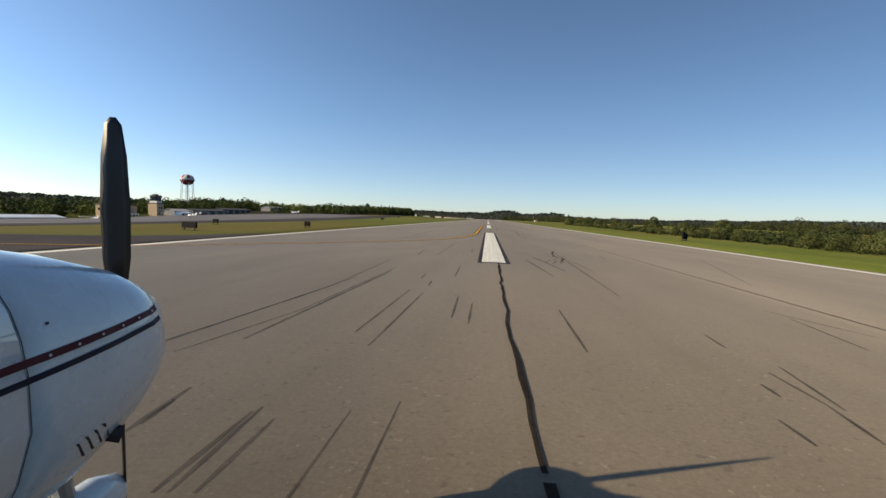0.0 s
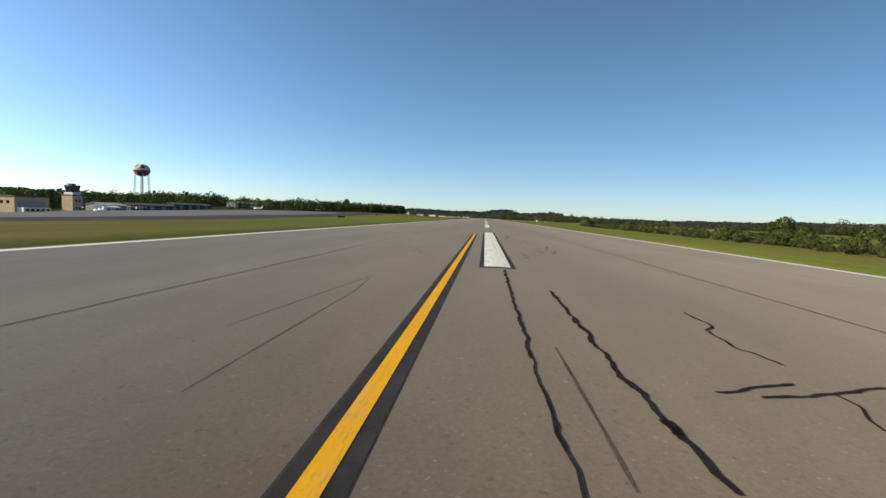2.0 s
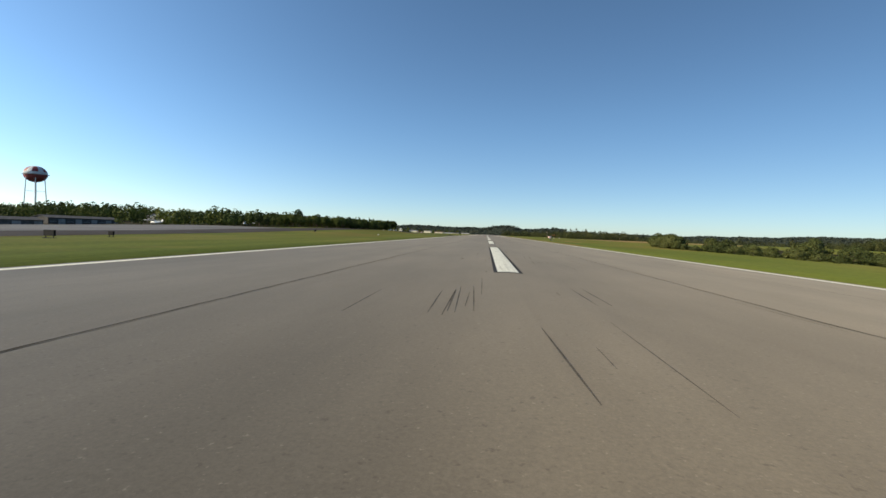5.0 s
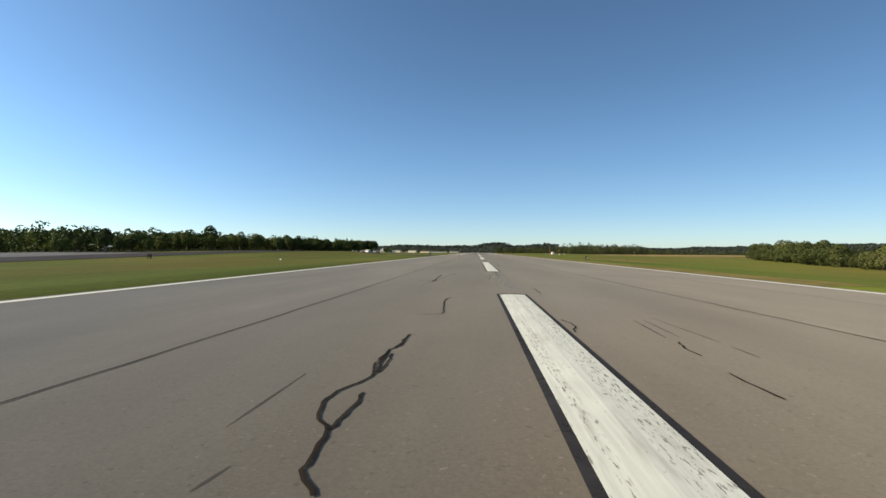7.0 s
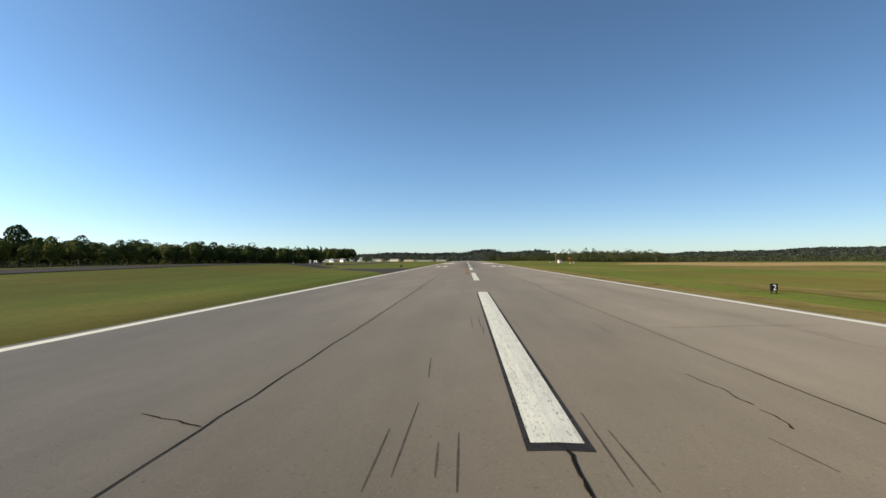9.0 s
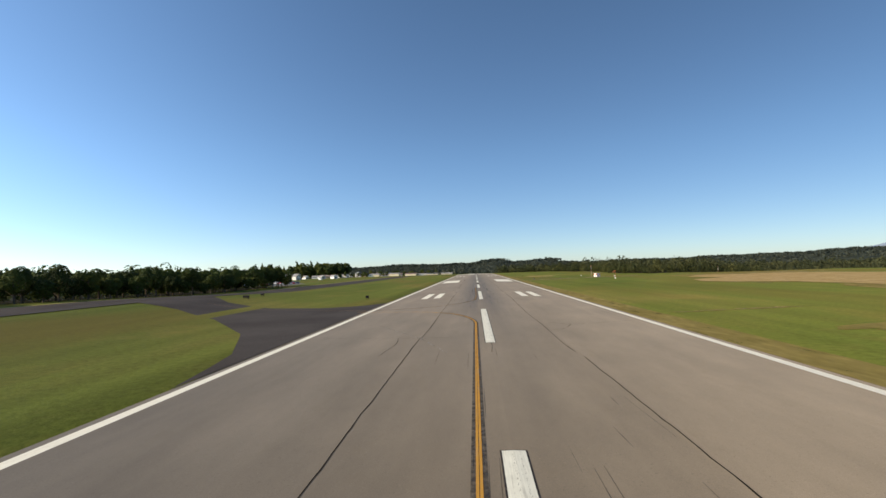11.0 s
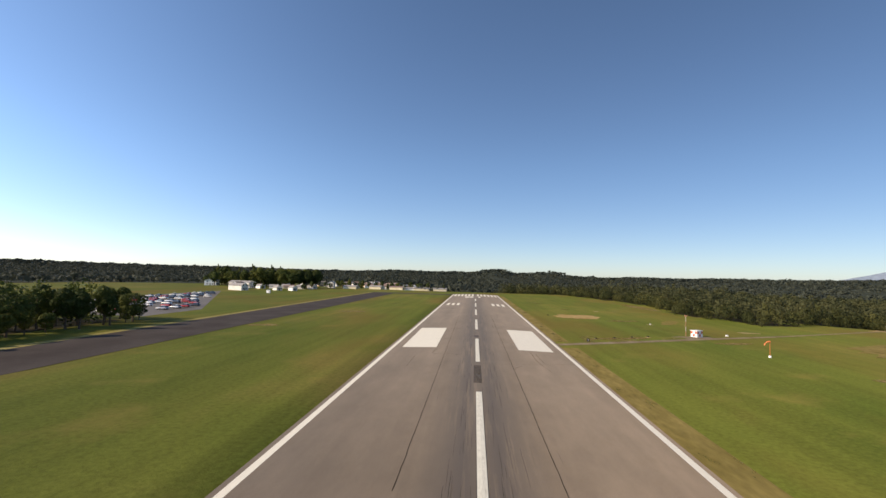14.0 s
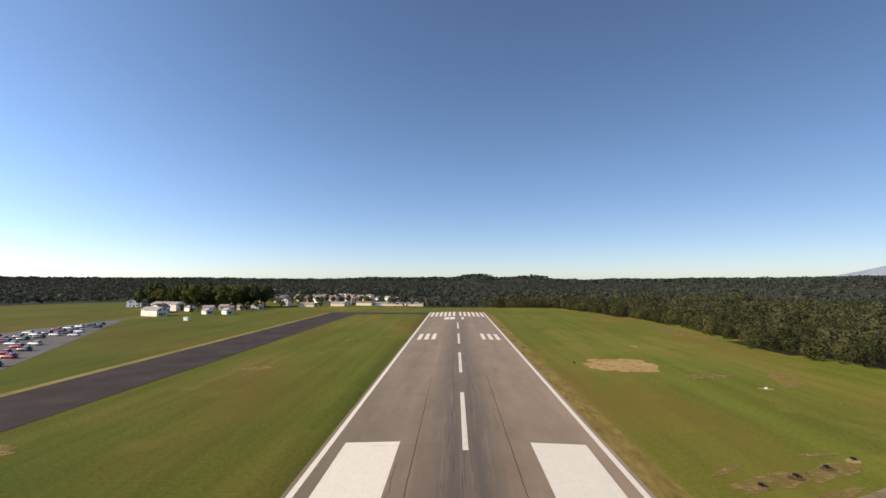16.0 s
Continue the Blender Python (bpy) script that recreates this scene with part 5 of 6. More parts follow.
def long_shed(x, y, w, d, h, rise, wall, roof, label, doors=3, category="building"):
    root = tagged(new("hangar" if category == "hangar" else "building"), label, category)
    root.location = (x, y, low_z(x, y))
    part("wall", gable_walls(-w / 2, w / 2, -d / 2, d / 2, 0, h, rise), wall, root, "plain walls")
    part("roof", gable(-w / 2, w / 2, -d / 2, d / 2, h, rise), roof, root, "low pitched roof")
    st = d / doors
    for k in range(doors):
        a = -d / 2 + st * (k + 0.12)
        dr = part("door", block(w / 2 - 0.02, w / 2 + 0.12, a, a + st * 0.76, 0, h * 0.82), (SHEET_METAL if wall in (SHEET_METAL, CLEAN_WHITE) else ROOF_GREY) if k % 2 else ROOF_DARK, root, "wide door")
        part("door_rail", block(w / 2 + 0.12, w / 2 + 0.2, a, a + st * 0.76, h * 0.4, h * 0.4 + 0.12), STEEL, dr)
    return root


def water_tower():
    root = tagged(new("water_tower"), "red and white water tower on tall steel legs", "water tower")
    x, y = -291, 406
    root.location = (x, y, low_z(x, y))
    zb, r = 28.8 - low_z(x, y), 6.2
    sec = []
    for k in range(13):
        a = -math.pi / 2 + math.pi * k / 12
        sec.append([(math.cos(a) * r * math.cos(t) + 0.001 * math.cos(t), math.cos(a) * r * math.sin(t) + 0.001 * math.sin(t), zb + r * 0.85 * math.sin(a)) for t in [2 * math.pi * j / 24 for j in range(24)]])
    part("tank_bowl", loft(sec[:7]), RED, root, "faded red lower tank", True)
    part("tank_top", loft(sec[6:]), TANK, root, "white domed tank top", True)
    for k in range(0, 24, 4):
        bm = bmesh.new()
        q = []
        for j in range(7, 11):
            a = -math.pi / 2 + math.pi * j / 12
            q.append([bm.verts.new((math.cos(a) * (r + 0.03) * math.cos(t), math.cos(a) * (r + 0.03) * math.sin(t), zb + (r + 0.03) * 0.85 * math.sin(a))) for t in (2 * math.pi * k / 24, 2 * math.pi * (k + 1) / 24, 2 * math.pi * (k + 2) / 24)])
        for u, v in zip(q, q[1:]):
            for i in range(2):
                bm.faces.new((u[i], u[i + 1], v[i + 1], v[i]))
        part("tank_panel", bm, RED, root, "red painted panel", True)
    ring = [[(math.cos(t) * q, math.sin(t) * q, z) for t in [2 * math.pi * j / 24 for j in range(24)]] for q, z in ((r, zb - 0.3), (r + 0.8, zb - 0.3), (r + 0.8, zb), (r, zb))]
    part("walkway", loft(ring, False), STEEL, root, "steel walkway round the tank")
    for k in range(6):
        a = k * math.pi / 3 + 0.3
        part("leg", rod((math.cos(a) * 7.0, math.sin(a) * 7.0, -0.3), (math.cos(a) * 5.2, math.sin(a) * 5.2, zb - 1.6), 0.24, seg=8), STEEL, root)
    part("riser", rod((0, 0, -0.3), (0, 0, zb - r * 0.8), 0.55, seg=12), STEEL, root, "central pipe")
    for z in (9, 18, 26):
        q = 7.0 + (5.2 - 7.0) * z / 32
        for k in range(6):
            a, b = k * math.pi / 3 + 0.3, (k + 1) * math.pi / 3 + 0.3
            part("brace", rod((math.cos(a) * q, math.sin(a) * q, z), (math.cos(b) * q, math.sin(b) * q, z), 0.07, seg=6), STEEL, root)


terminal()
control_tower()
water_tower()
long_shed(-228, 190, 12, 34, 3.6, 1.2, SHEET_METAL, CLEAN_WHITE, "low white metal hangar with open dark bays", 4, "hangar")
long_shed(-207, 274, 9, 17, 3.0, 1.2, ROOF_GREY, CONCRETE, "grey low building with a pale metal roof", 4)
long_shed(-192, 258, 5, 9, 1.7, 0.6, CLEAN_WHITE, CLEAN_WHITE, "low white shed beside the control tower", 3)
long_shed(-212, 312, 9, 40, 3.0, 1.2, ROOF_DARK, ROOF_DARK, "long dark low building before trees", 8)
long_shed(-222, 366, 9, 44, 3.2, 1.2, ROOF_DARK, ROOF_DARK, "long dark-roofed low building before trees", 9)
long_shed(-216, 430, 10, 30, 3.6, 1.4, ROOF_GREY, ROOF_GREY, "long low building with a grey metal roof", 6)


def parked_plane():
    """A small high-wing aircraft seen far off."""
    root = tagged(new("parked_aircraft"), "small white light aircraft parked on the apron", "aircraft", "parked aircraft")
    sec = []
    for y, w, h, z in ((-3.6, 0.12, 0.3, 1.35), (-1.2, 0.85, 1.1, 1.25), (0.4, 1.0, 1.3, 1.3), (1.5, 0.95, 0.95, 1.1), (2.3, 0.6, 0.6, 1.1)):
        sec.append([(math.cos(t) * w / 2, y, z + math.sin(t) * h / 2) for t in [2 * math.pi * k / 12 for k in range(12)]])
    part("fuselage", loft(sec), CLEAN_WHITE, root, "white fuselage", True)
    part("wing", block(-5.0, 5.0, -0.2, 1.2, 1.95, 2.1, 0.05), CLEAN_WHITE, root, "long white wing")
    part("tailplane", block(-1.7, 1.7, -3.9, -3.1, 1.4, 1.48, 0.02), CLEAN_WHITE, root, "white tailplane")
    part("fin", loft([[(-0.05, -3.9, 1.4), (-0.05, -2.6, 1.4), (0.05, -2.6, 1.4), (0.05, -3.9, 1.4)], [(-0.04, -4.0, 2.6), (-0.04, -3.5, 2.6), (0.04, -3.5, 2.6), (0.04, -4.0, 2.6)]]), CLEAN_WHITE, root, "white tail fin")
    part("windscreen", block(-0.4, 0.4, 0.5, 1.25, 1.5, 1.93, 0.1), GLASS, root, "dark windscreen")
    for x, y in ((-1.0, 0.0), (1.0, 0.0), (0.0, 1.7)):
        w = part("wheel", rod((x - 0.09, y, 0.25), (x + 0.09, y, 0.25), 0.25, seg=14), TYRE, root, "black wheel")
        part("leg", rod((x, y, 0.3), (x * 0.4, y, 1.0), 0.05, seg=6), STEEL, w)
    return root


pp = parked_plane()
at = [(-159, 157, 60), (-178, 172, 80), (-150, 205, 70), (-196, 282, 40), (-150, 330, 85), (-112, 341, 95)]
for k, (x, y, a) in enumerate(at):
    m = pose(x, y, land_z(x, y) + 0.03, 0, 0, a)
    if k == 0:
        pp.matrix_basis = m
    else:
        copy_thing(pp, m)


# ---- runway and taxiway signs ----
def sign(x, y, w, h, label, legs=True, turn=0.0, face="", mark=False):
    root = tagged(new("airfield_sign"), label, "sign", "airfield signs")
    root.matrix_basis = pose(x, y, surface_z(x, y), 0, 0, turn)
    part("panel", block(-w / 2, w / 2, -0.11, 0.11, 0.22, 0.22 + h, 0.02), DARK_METAL, root, "black sign panel")
    for s in (-0.38, 0.38):
        part("leg", block(w * s - 0.03, w * s + 0.03, -0.03, 0.03, -0.1, 0.24), DARK_METAL, root, "short dark leg")
    part("base", block(-w / 2 - 0.08, w / 2 + 0.08, -0.16, 0.16, -0.2, 0.03, 0.02), DARK_METAL, root, "dark footing plate")
    if face:
        cu = bpy.data.curves.new("numeral", 'FONT')
        cu.body, cu.size, cu.align_x, cu.extrude = face, h * 1.05, 'CENTER', 0.006
        tmp = bpy.data.objects.new("numeral", cu)
        scene.collection.objects.link(tmp)
        me = bpy.data.meshes.new_from_object(tmp.evaluated_get(bpy.context.evaluated_depsgraph_get()))
        bpy.data.objects.remove(tmp)
        me.materials.clear()
        me.materials.append(CLEAN_WHITE)
        ob = new("numeral", me)
        ob.parent = root
        ob.matrix_basis = pose(0, -0.118, 0.22 + h * 0.14, 90, 0, 0)
        ob["label"] = "white numeral on the sign"
    if mark:
        part("bar", block(-w * 0.12, w * 0.12, -0.125, -0.105, 0.22 + h * 0.2, 0.22 + h * 0.8), CLEAN_WHITE, root, "white bar on the sign")
    return root


sign(25.8, 326.0, 0.56, 0.66, "black distance sign with a white numeral 2", face="2")
sign(25.0, 47.0, 0.55, 0.9, "black distance sign in grass beside the runway", turn=25)
sign(25.6, 47.9, 0.4, 0.7, "small black sign beside a distance sign", turn=25)
sign(-27.0, 24.2, 1.6, 0.55, "wide black taxiway sign seen from behind", turn=-12)
sign(-35.6, 42.0, 0.8, 0.5, "small black taxiway sign in the grass", turn=-12)
sign(-23.2, 42.0, 0.75, 0.6, "black taxiway sign near the runway edge", turn=-8)
sign(-26.6, 462.0, 0.78, 0.62, "black square sign standing in mown grass", turn=-10)
sign(-55.4, 460.5, 1.7, 0.6, "wide black taxiway sign in mown grass", turn=-12)
sign(-57.6, 473.5, 1.0, 0.45, "low black taxiway sign in mown grass", turn=-12)
sign(30.0, 657.5, 0.4, 0.35, "tiny black marker in the grass")
sign(27.5, 579.2, 0.66, 0.66, "black distance sign with a white numeral 1", face="1")
sign(-45.0, 178.0, 1.5, 0.6, "wide black taxiway sign in mown grass", turn=-12)
sign(-47.0, 188.0, 0.8, 0.5, "small black taxiway sign in the grass", turn=-12)
sign(-60.0, 290.0, 0.8, 0.6, "black taxiway sign near the parallel taxiway", turn=-12)


def light_box(x, y):
    root = tagged(new("approach_light_box"), "dark slope-light box on a concrete slab", "light box", "slope light boxes")
    root.matrix_basis = Matrix.Translation((x, y, surface_z(x, y))) @ Matrix.Diagonal((0.5, 0.5, 0.5, 1))
    part("slab", block(-0.9, 0.7, -0.7, 0.6, -0.2, 0.06, 0.02), SLAB, root, "earth-stained concrete slab")
    part("housing", block(-0.45, 0.45, -0.4, 0.5, 0.35, 0.75, 0.05), DARK_METAL, root, "dark housing")
    part("lens", block(-0.35, 0.35, -0.42, -0.39, 0.42, 0.62), GLASS, root, "dark lens")
    for a, b in ((-0.35, -0.3), (0.35, -0.3), (0.0, 0.4)):
        part("leg", rod((a, b, 0.0), (a, b, 0.4), 0.03, seg=6), STEEL, root)
    return root


for x, y in ((31.0, 585.2), (36.4, 587.7), (41.7, 590.2), (46.9, 592.8)):
    light_box(x, y)


def equipment_hut():
    root = tagged(new("equipment_hut"), "small white and orange chequered equipment hut", "hut")
    root.matrix_basis = Matrix.Translation((62.0, 597.6, surface_z(62, 597.6))) @ Matrix.Rotation(radians(28), 4, 'Z') @ Matrix.Diagonal((0.76, 0.76, 0.76, 1))
    part("wall", block(-1.5, 1.5, -1.3, 1.3, 0.1, 2.3, 0.03), CLEAN_WHITE, root, "white walls")
    part("roof", block(-1.6, 1.6, -1.4, 1.4, 2.3, 2.5, 0.03), CLEAN_WHITE, root, "white flat roof")
    part("plinth", block(-1.9, 1.9, -1.7, 1.7, -0.3, 0.1, 0.02), CONCRETE, root, "concrete plinth")
    for i in range(3):
        for j in range(2):
            if (i + j) % 2 == 1:
                part("panel", block(-1.4 + 0.98 * i, -0.56 + 0.98 * i, -1.33, -1.28, 0.25 + 1.05 * j, 1.15 + 1.05 * j), SIGNAL, root, "red-orange painted square")
                part("panel", block(-1.53, -1.48, -1.22 + 0.86 * i, -0.48 + 0.86 * i, 0.25 + 1.05 * j, 1.15 + 1.05 * j), SIGNAL, root, "red-orange painted square")
    part("air_unit", block(1.5, 1.95, -0.5, 0.4, 0.9, 1.6, 0.03), STEEL, root, "grey air unit")


FADED = plain("faded_orange", (0.40, 0.20, 0.11), 0.6)
MAST_PALE = plain("weathered_mast_paint", (0.50, 0.45, 0.38), 0.6)


def lattice_mast(x, y, h, head=True):
    root = tagged(new("lattice_mast"), "slim orange and white lattice mast in the grass", "mast")
    root.location = (x, y, surface_z(x, y))
    n = int(h / 0.7)
    for k in range(n):
        z0, z1 = h * k / n, h * (k + 1) / n
        mat = FADED if (k // 2) % 2 == 0 else MAST_PALE
        for a in range(3):
            p = [Vector((0.11 * math.cos(2.09 * (a + q)), 0.11 * math.sin(2.09 * (a + q)), z)) for q, z in ((0, z0), (0, z1), (1, z1))]
            part("tube", rod(p[0], p[1], 0.024, seg=5), mat, root)
            part("brace", rod(p[0], p[2], 0.013, seg=5), mat, root)
    if head:
        part("head", block(-0.3, 0.3, -0.2, 0.2, h, h + 0.35, 0.04), FADED, root, "faded orange head")


def windsock(x, y):
    root = tagged(new("windsock"), "orange windsock on a white-footed pole", "windsock")
    root.matrix_basis = Matrix.Translation((x, y, surface_z(x, y))) @ Matrix.Diagonal((0.85, 0.85, 0.85, 1))
    part("footing", rod((0, 0, -0.2), (0, 0, 0.5), 0.35, 0.28, 12), CLEAN_WHITE, root, "white footing")
    part("pole", rod((0, 0, 0.4), (0, 0, 3.9), 0.06, 0.05, 8), ORANGE, root, "orange pole")
    sec = []
    for k, (dx, dz, r) in enumerate(((0.05, 3.85, 0.27), (-0.35, 3.9, 0.26), (-0.8, 3.8, 0.22), (-1.15, 3.45, 0.17), (-1.3, 3.0, 0.13))):
        tilt = k * 0.35
        sec.append([(dx + math.sin(tilt) * math.sin(t) * r, math.cos(t) * r, dz + math.cos(tilt) * math.sin(t) * r) for t in [2 * math.pi * j / 14 for j in range(14)]])
    part("sock", loft(sec, False), ORANGE, root, "drooping orange fabric sock", True)
    part("hoop", rod((0.05, 0, 3.55), (0.05, 0, 4.12), 0.03, seg=6), STEEL, root)


equipment_hut()
lattice_mast(59.4, 598.4, 5.6)
windsock(61.5, 564.5)
lattice_mast(138, 628, 3.5, False)


def marker_box(x, y, s, label):
    root = tagged(new("equipment_box"), label, "equipment box")
    root.location = (x, y, surface_z(x, y))
    part("body", block(-s, s, -s * 0.8, s * 0.8, 0.1, 1.7 * s, 0.04), CLEAN_WHITE, root, "white body")
    part("lid", block(-s * 1.08, s * 1.08, -s * 0.9, s * 0.9, 1.7 * s, 1.8 * s, 0.02), STEEL, root, "grey lid")
    part("plinth", block(-s * 1.2, s * 1.2, -s, s, -0.2, 0.1), CONCRETE, root, "concrete plinth")


marker_box(-148, 783, 1.2, "white equipment cabinet on grass by the taxiway")
marker_box(72, 601, 0.3, "small white box beside a service road")
marker_box(61.3, 630, 0.22, "small white box on a concrete pad")
marker_box(-40, 300, 0.16, "tiny white box in mown grass")


# ---- houses, car park and town beyond the taxiway ----
def house(x, y, w, d, h, rise, wall, roof, label, turn=0.0, storeys=1, chimney=False):
    root = tagged(new("house"), label, "house", "houses near the airfield")
    root.matrix_basis = pose(x, y, land_z(x, y) - 0.1, 0, 0, turn)
    part("wall", gable_walls(-w / 2, w / 2, -d / 2, d / 2, -0.5, h, rise), wall, root, "pale painted walls")
    rf = part("roof", gable(-w / 2, w / 2, -d / 2, d / 2, h, rise), roof, root, "pitched shingle roof")
    if chimney:
        part("chimney", block(-0.4, 0.4, d * 0.2, d * 0.2 + 0.8, h + rise * 0.4, h + rise + 0.9), TAN, rf)
    for s in range(storeys):
        z = 0.9 + s * 2.6
        windows(root, w / 2, -d / 2 + 0.5, d / 2 - 0.5, z, z + 1.2, max(2, int(d / 3.2)))
        for k in range(2):
            a = -w / 2 + w * (0.2 + 0.45 * k)
            f = part("window", block(a - 0.06, a + 1.16, -d / 2 - 0.05, -d / 2 + 0.02, z - 0.06, z + 1.26), CLEAN_WHITE, root, "white framed window")
            part("pane", block(a, a + 1.1, -d / 2 - 0.08, -d / 2, z, z + 1.2), GLASS, f)
    part("door", block(-0.5, 0.5, -d / 2 - 0.07, -d / 2 + 0.02, -0.1, 2.0), ROOF_DARK, root, "dark front door")
    return root


BIG = "large white two-storey building with a grey roof"
house(-188, 816, 7, 14, 4.0, 1.6, CREAM, ROOF_GREY, BIG, 70, 2)
house(-212, 868, 9, 22, 5.0, 1.4, CREAM, ROOF_GREY, "long grey-roofed building before tall trees", 78, 2)
house(-204, 846, 8, 9, 4.0, 2.0, CLEAN_WHITE, ROOF_RED, "white house with a red-brown roof", -10, 1, True)
house(-268, 914, 11, 12, 5.0, 2.2, CLEAN_WHITE, ROOF_GREY, "white two-storey house before trees", 15, 2, True)
house(-152, 941, 6, 7, 5.2, 1.8, CLEAN_WHITE, ROOF_GREY, "tall narrow white house on grass", 0, 2)
rh = random.Random(12)
for x, y, d, m in ((-192, 862, 9, 0), (-184, 872, 10, 1), (-176, 880, 9, 1), (-168, 868, 12, 2), (-160, 876, 10, 1), (-163, 832, 9, 1), (-150, 832, 8, 0), (-152, 882, 9, 1)):
    house(x, y, rh.uniform(4.6, 6), d * 0.75, rh.uniform(2.2, 2.8), rh.uniform(1.0, 1.5), (CLEAN_WHITE, CREAM, TAN)[m], ROOF_RED if m == 2 else ROOF_GREY, "low tan house with a red-brown roof" if m == 2 else "low pale house with a grey roof", rh.uniform(50, 110), 1)
YELLOWISH = mottled("cream_yellow_siding", (0.60, 0.54, 0.38), (0.70, 0.63, 0.46), 0.3, 0.85, fine=5.0)
for x, y, d in ((-126, 922, 15), (-103, 936, 14), (-86, 966, 17), (-72, 972, 12), (-58, 965, 18), (-38, 962, 16), (-110, 985, 12)):
    house(x, y, 7, d * 0.9, rh.uniform(2.4, 3.2), 1.0, YELLOWISH if d > 13 else CLEAN_WHITE, ROOF_GREY if d != 17 else ROOF_RED, "long low cream building beyond the taxiway", rh.uniform(78, 100), 1)
house(-228, 1000, 14, 20, 4.0, 1.8, CLEAN_WHITE, ROOF_GREY, "white industrial building far across the field", 5, 1)
house(-262, 1003, 16, 22, 4.2, 1.8, CLEAN_WHITE, SHEET_METAL, "white industrial building far across the field", 5, 1)
for k in range(64):
    x, y = rh.uniform(-260, -50), rh.uniform(1030, 1250)
    if abs(x + 212) < 16 and y < 1055:
        continue
    house(x, y, rh.uniform(6, 8), rh.uniform(8, 12), rh.uniform(3.0, 5.0), rh.uniform(1.8, 2.6), (CLEAN_WHITE, CREAM, CREAM, TAN)[k % 4], (ROOF_GREY, ROOF_RED, ROOF_GREY, ROOF_DARK)[k % 4 if k % 5 else 1], "pale town house on the far slope", rh.uniform(0, 180), 1 + (k % 2))
for x, y, d in ((-470, 1620, 40), (-520, 1650, 30), (-430, 1600, 26)):
    house(x, y, 18, d, 7, 1.5, CLEAN_WHITE, SHEET_METAL, "long white warehouse in the distant valley", 70, 1)


def car(paint, label):
    root = tagged(new("car"), label, "car", "cars in the car park")
    sec = []
    for y, zb, zt in ((-2.1, 0.45, 0.75), (-1.7, 0.3, 0.95), (-0.9, 0.25, 1.0), (0.9, 0.25, 0.98), (1.8, 0.3, 0.85), (2.15, 0.42, 0.68)):
        sec.append([(-0.82, y, zb), (0.82, y, zb), (0.88, y, (zb + zt) / 2), (0.78, y, zt), (-0.78, y, zt), (-0.88, y, (zb + zt) / 2)])
    part("body", loft(sec), paint, root, "painted body", True)
    cab = part("cabin", loft([[(-0.76, -1.75, 0.94), (0.76, -1.75, 0.94), (0.76, 0.95, 0.94), (-0.76, 0.95, 0.94)], [(-0.62, -1.25, 1.42), (0.62, -1.25, 1.42), (0.62, 0.25, 1.42), (-0.62, 0.25, 1.42)]]), GLASS, root, "dark glazed cabin")
    part("roof_panel", block(-0.62, 0.62, -1.25, 0.25, 1.41, 1.47, 0.02), paint, cab)
    for x in (-0.8, 0.8):
        for y in (-1.3, 1.35):
            part("wheel", rod((x - 0.1, y, 0.31), (x + 0.1, y, 0.31), 0.31, seg=12), TYRE, root, "black wheel")
    for x in (-0.6, 0.6):
        part("headlight", block(x - 0.18, x + 0.18, 2.05, 2.17, 0.55, 0.68), CLEAN_WHITE, root, "pale headlight")
    return root


def lot_end(x):
    """Far edge of the car park, slanting away from the taxiway."""
    return 628 + (-103 - x) / 0.52


draped("car_park", -190, -107, lambda x: 604, lot_end, APRON, "pale worn asphalt car park", "car park", 0.03, 8, 20)
CARS = [car(plain("car_white", (0.75, 0.75, 0.73), 0.25, coat=0.6), "white car parked in an open row"), car(plain("car_silver", (0.45, 0.46, 0.47), 0.3, 0.5, 0.6), "silver car parked in an open row"), car(plain("car_dark", (0.03, 0.035, 0.045), 0.25, coat=0.6), "dark car parked in an open row"), car(plain("car_red", (0.35, 0.03, 0.025), 0.25, coat=0.6), "red car parked in an open row")]
first, k = set(), 0
for row in range(8):
    for j in range(26):
        x, y = -118 - row * 8.2, 610 + j * 6.4 + rh.uniform(-0.5, 0.5)
        if rh.random() < 0.28 or y > lot_end(x) - 6:
            continue
        c = CARS[rh.choice((0, 0, 1, 1, 2, 2, 2, 3))]
        m = pose(x + rh.uniform(-0.3, 0.3), y, land_z(x, y) + 0.03, 0, 0, 90 + rh.uniform(-4, 4))
        if c in first:
            copy_thing(c, m)
        else:
            first.add(c)
            c.matrix_basis = m
for c in CARS:
    if c not in first:
        c.matrix_basis = pose(-186, 700, land_z(-186, 700) + 0.03, 0, 0, 90)

# ---- the light aircraft on the runway ----
AIR_WHITE = plain("aircraft_white", (0.53, 0.60, 0.635), 0.28, coat=0.7)
MAROON = plain("maroon_stripe", (0.07, 0.008, 0.014), 0.6, spec=0.2)
NAVY = plain("navy_stripe", (0.008, 0.01, 0.025), 0.6, spec=0.2)
BLADE = plain("black_propeller", (0.012, 0.012, 0.013), 0.4)
SOOT = plain("sooty_metal", (0.03, 0.025, 0.022), 0.7)

# stations along the nose: y, half width, top, bottom, narrowing below the middle
STATIONS = [(-6.2, 0.08, 0.02, -0.25, 0.0), (-3.0, 0.40, 0.15, -0.85, 0.1), (-1.2, 0.58, 0.42, -1.15, 0.15), (-0.1, 0.58, 0.30, -1.2, 0.2), (0.35, 0.575, -0.04, -1.2, 0.25), (0.6, 0.565, -0.07, -1.2, 0.3),
            (1.15, 0.535, -0.125, -1.18, 0.38), (1.3, 0.525, -0.14, -1.17, 0.40), (1.5, 0.50, -0.18, -1.14, 0.42), (1.75, 0.45, -0.25, -1.05, 0.4), (1.88, 0.395, -0.31, -0.96, 0.35), (1.95, 0.33, -0.38, -0.86, 0.25)]


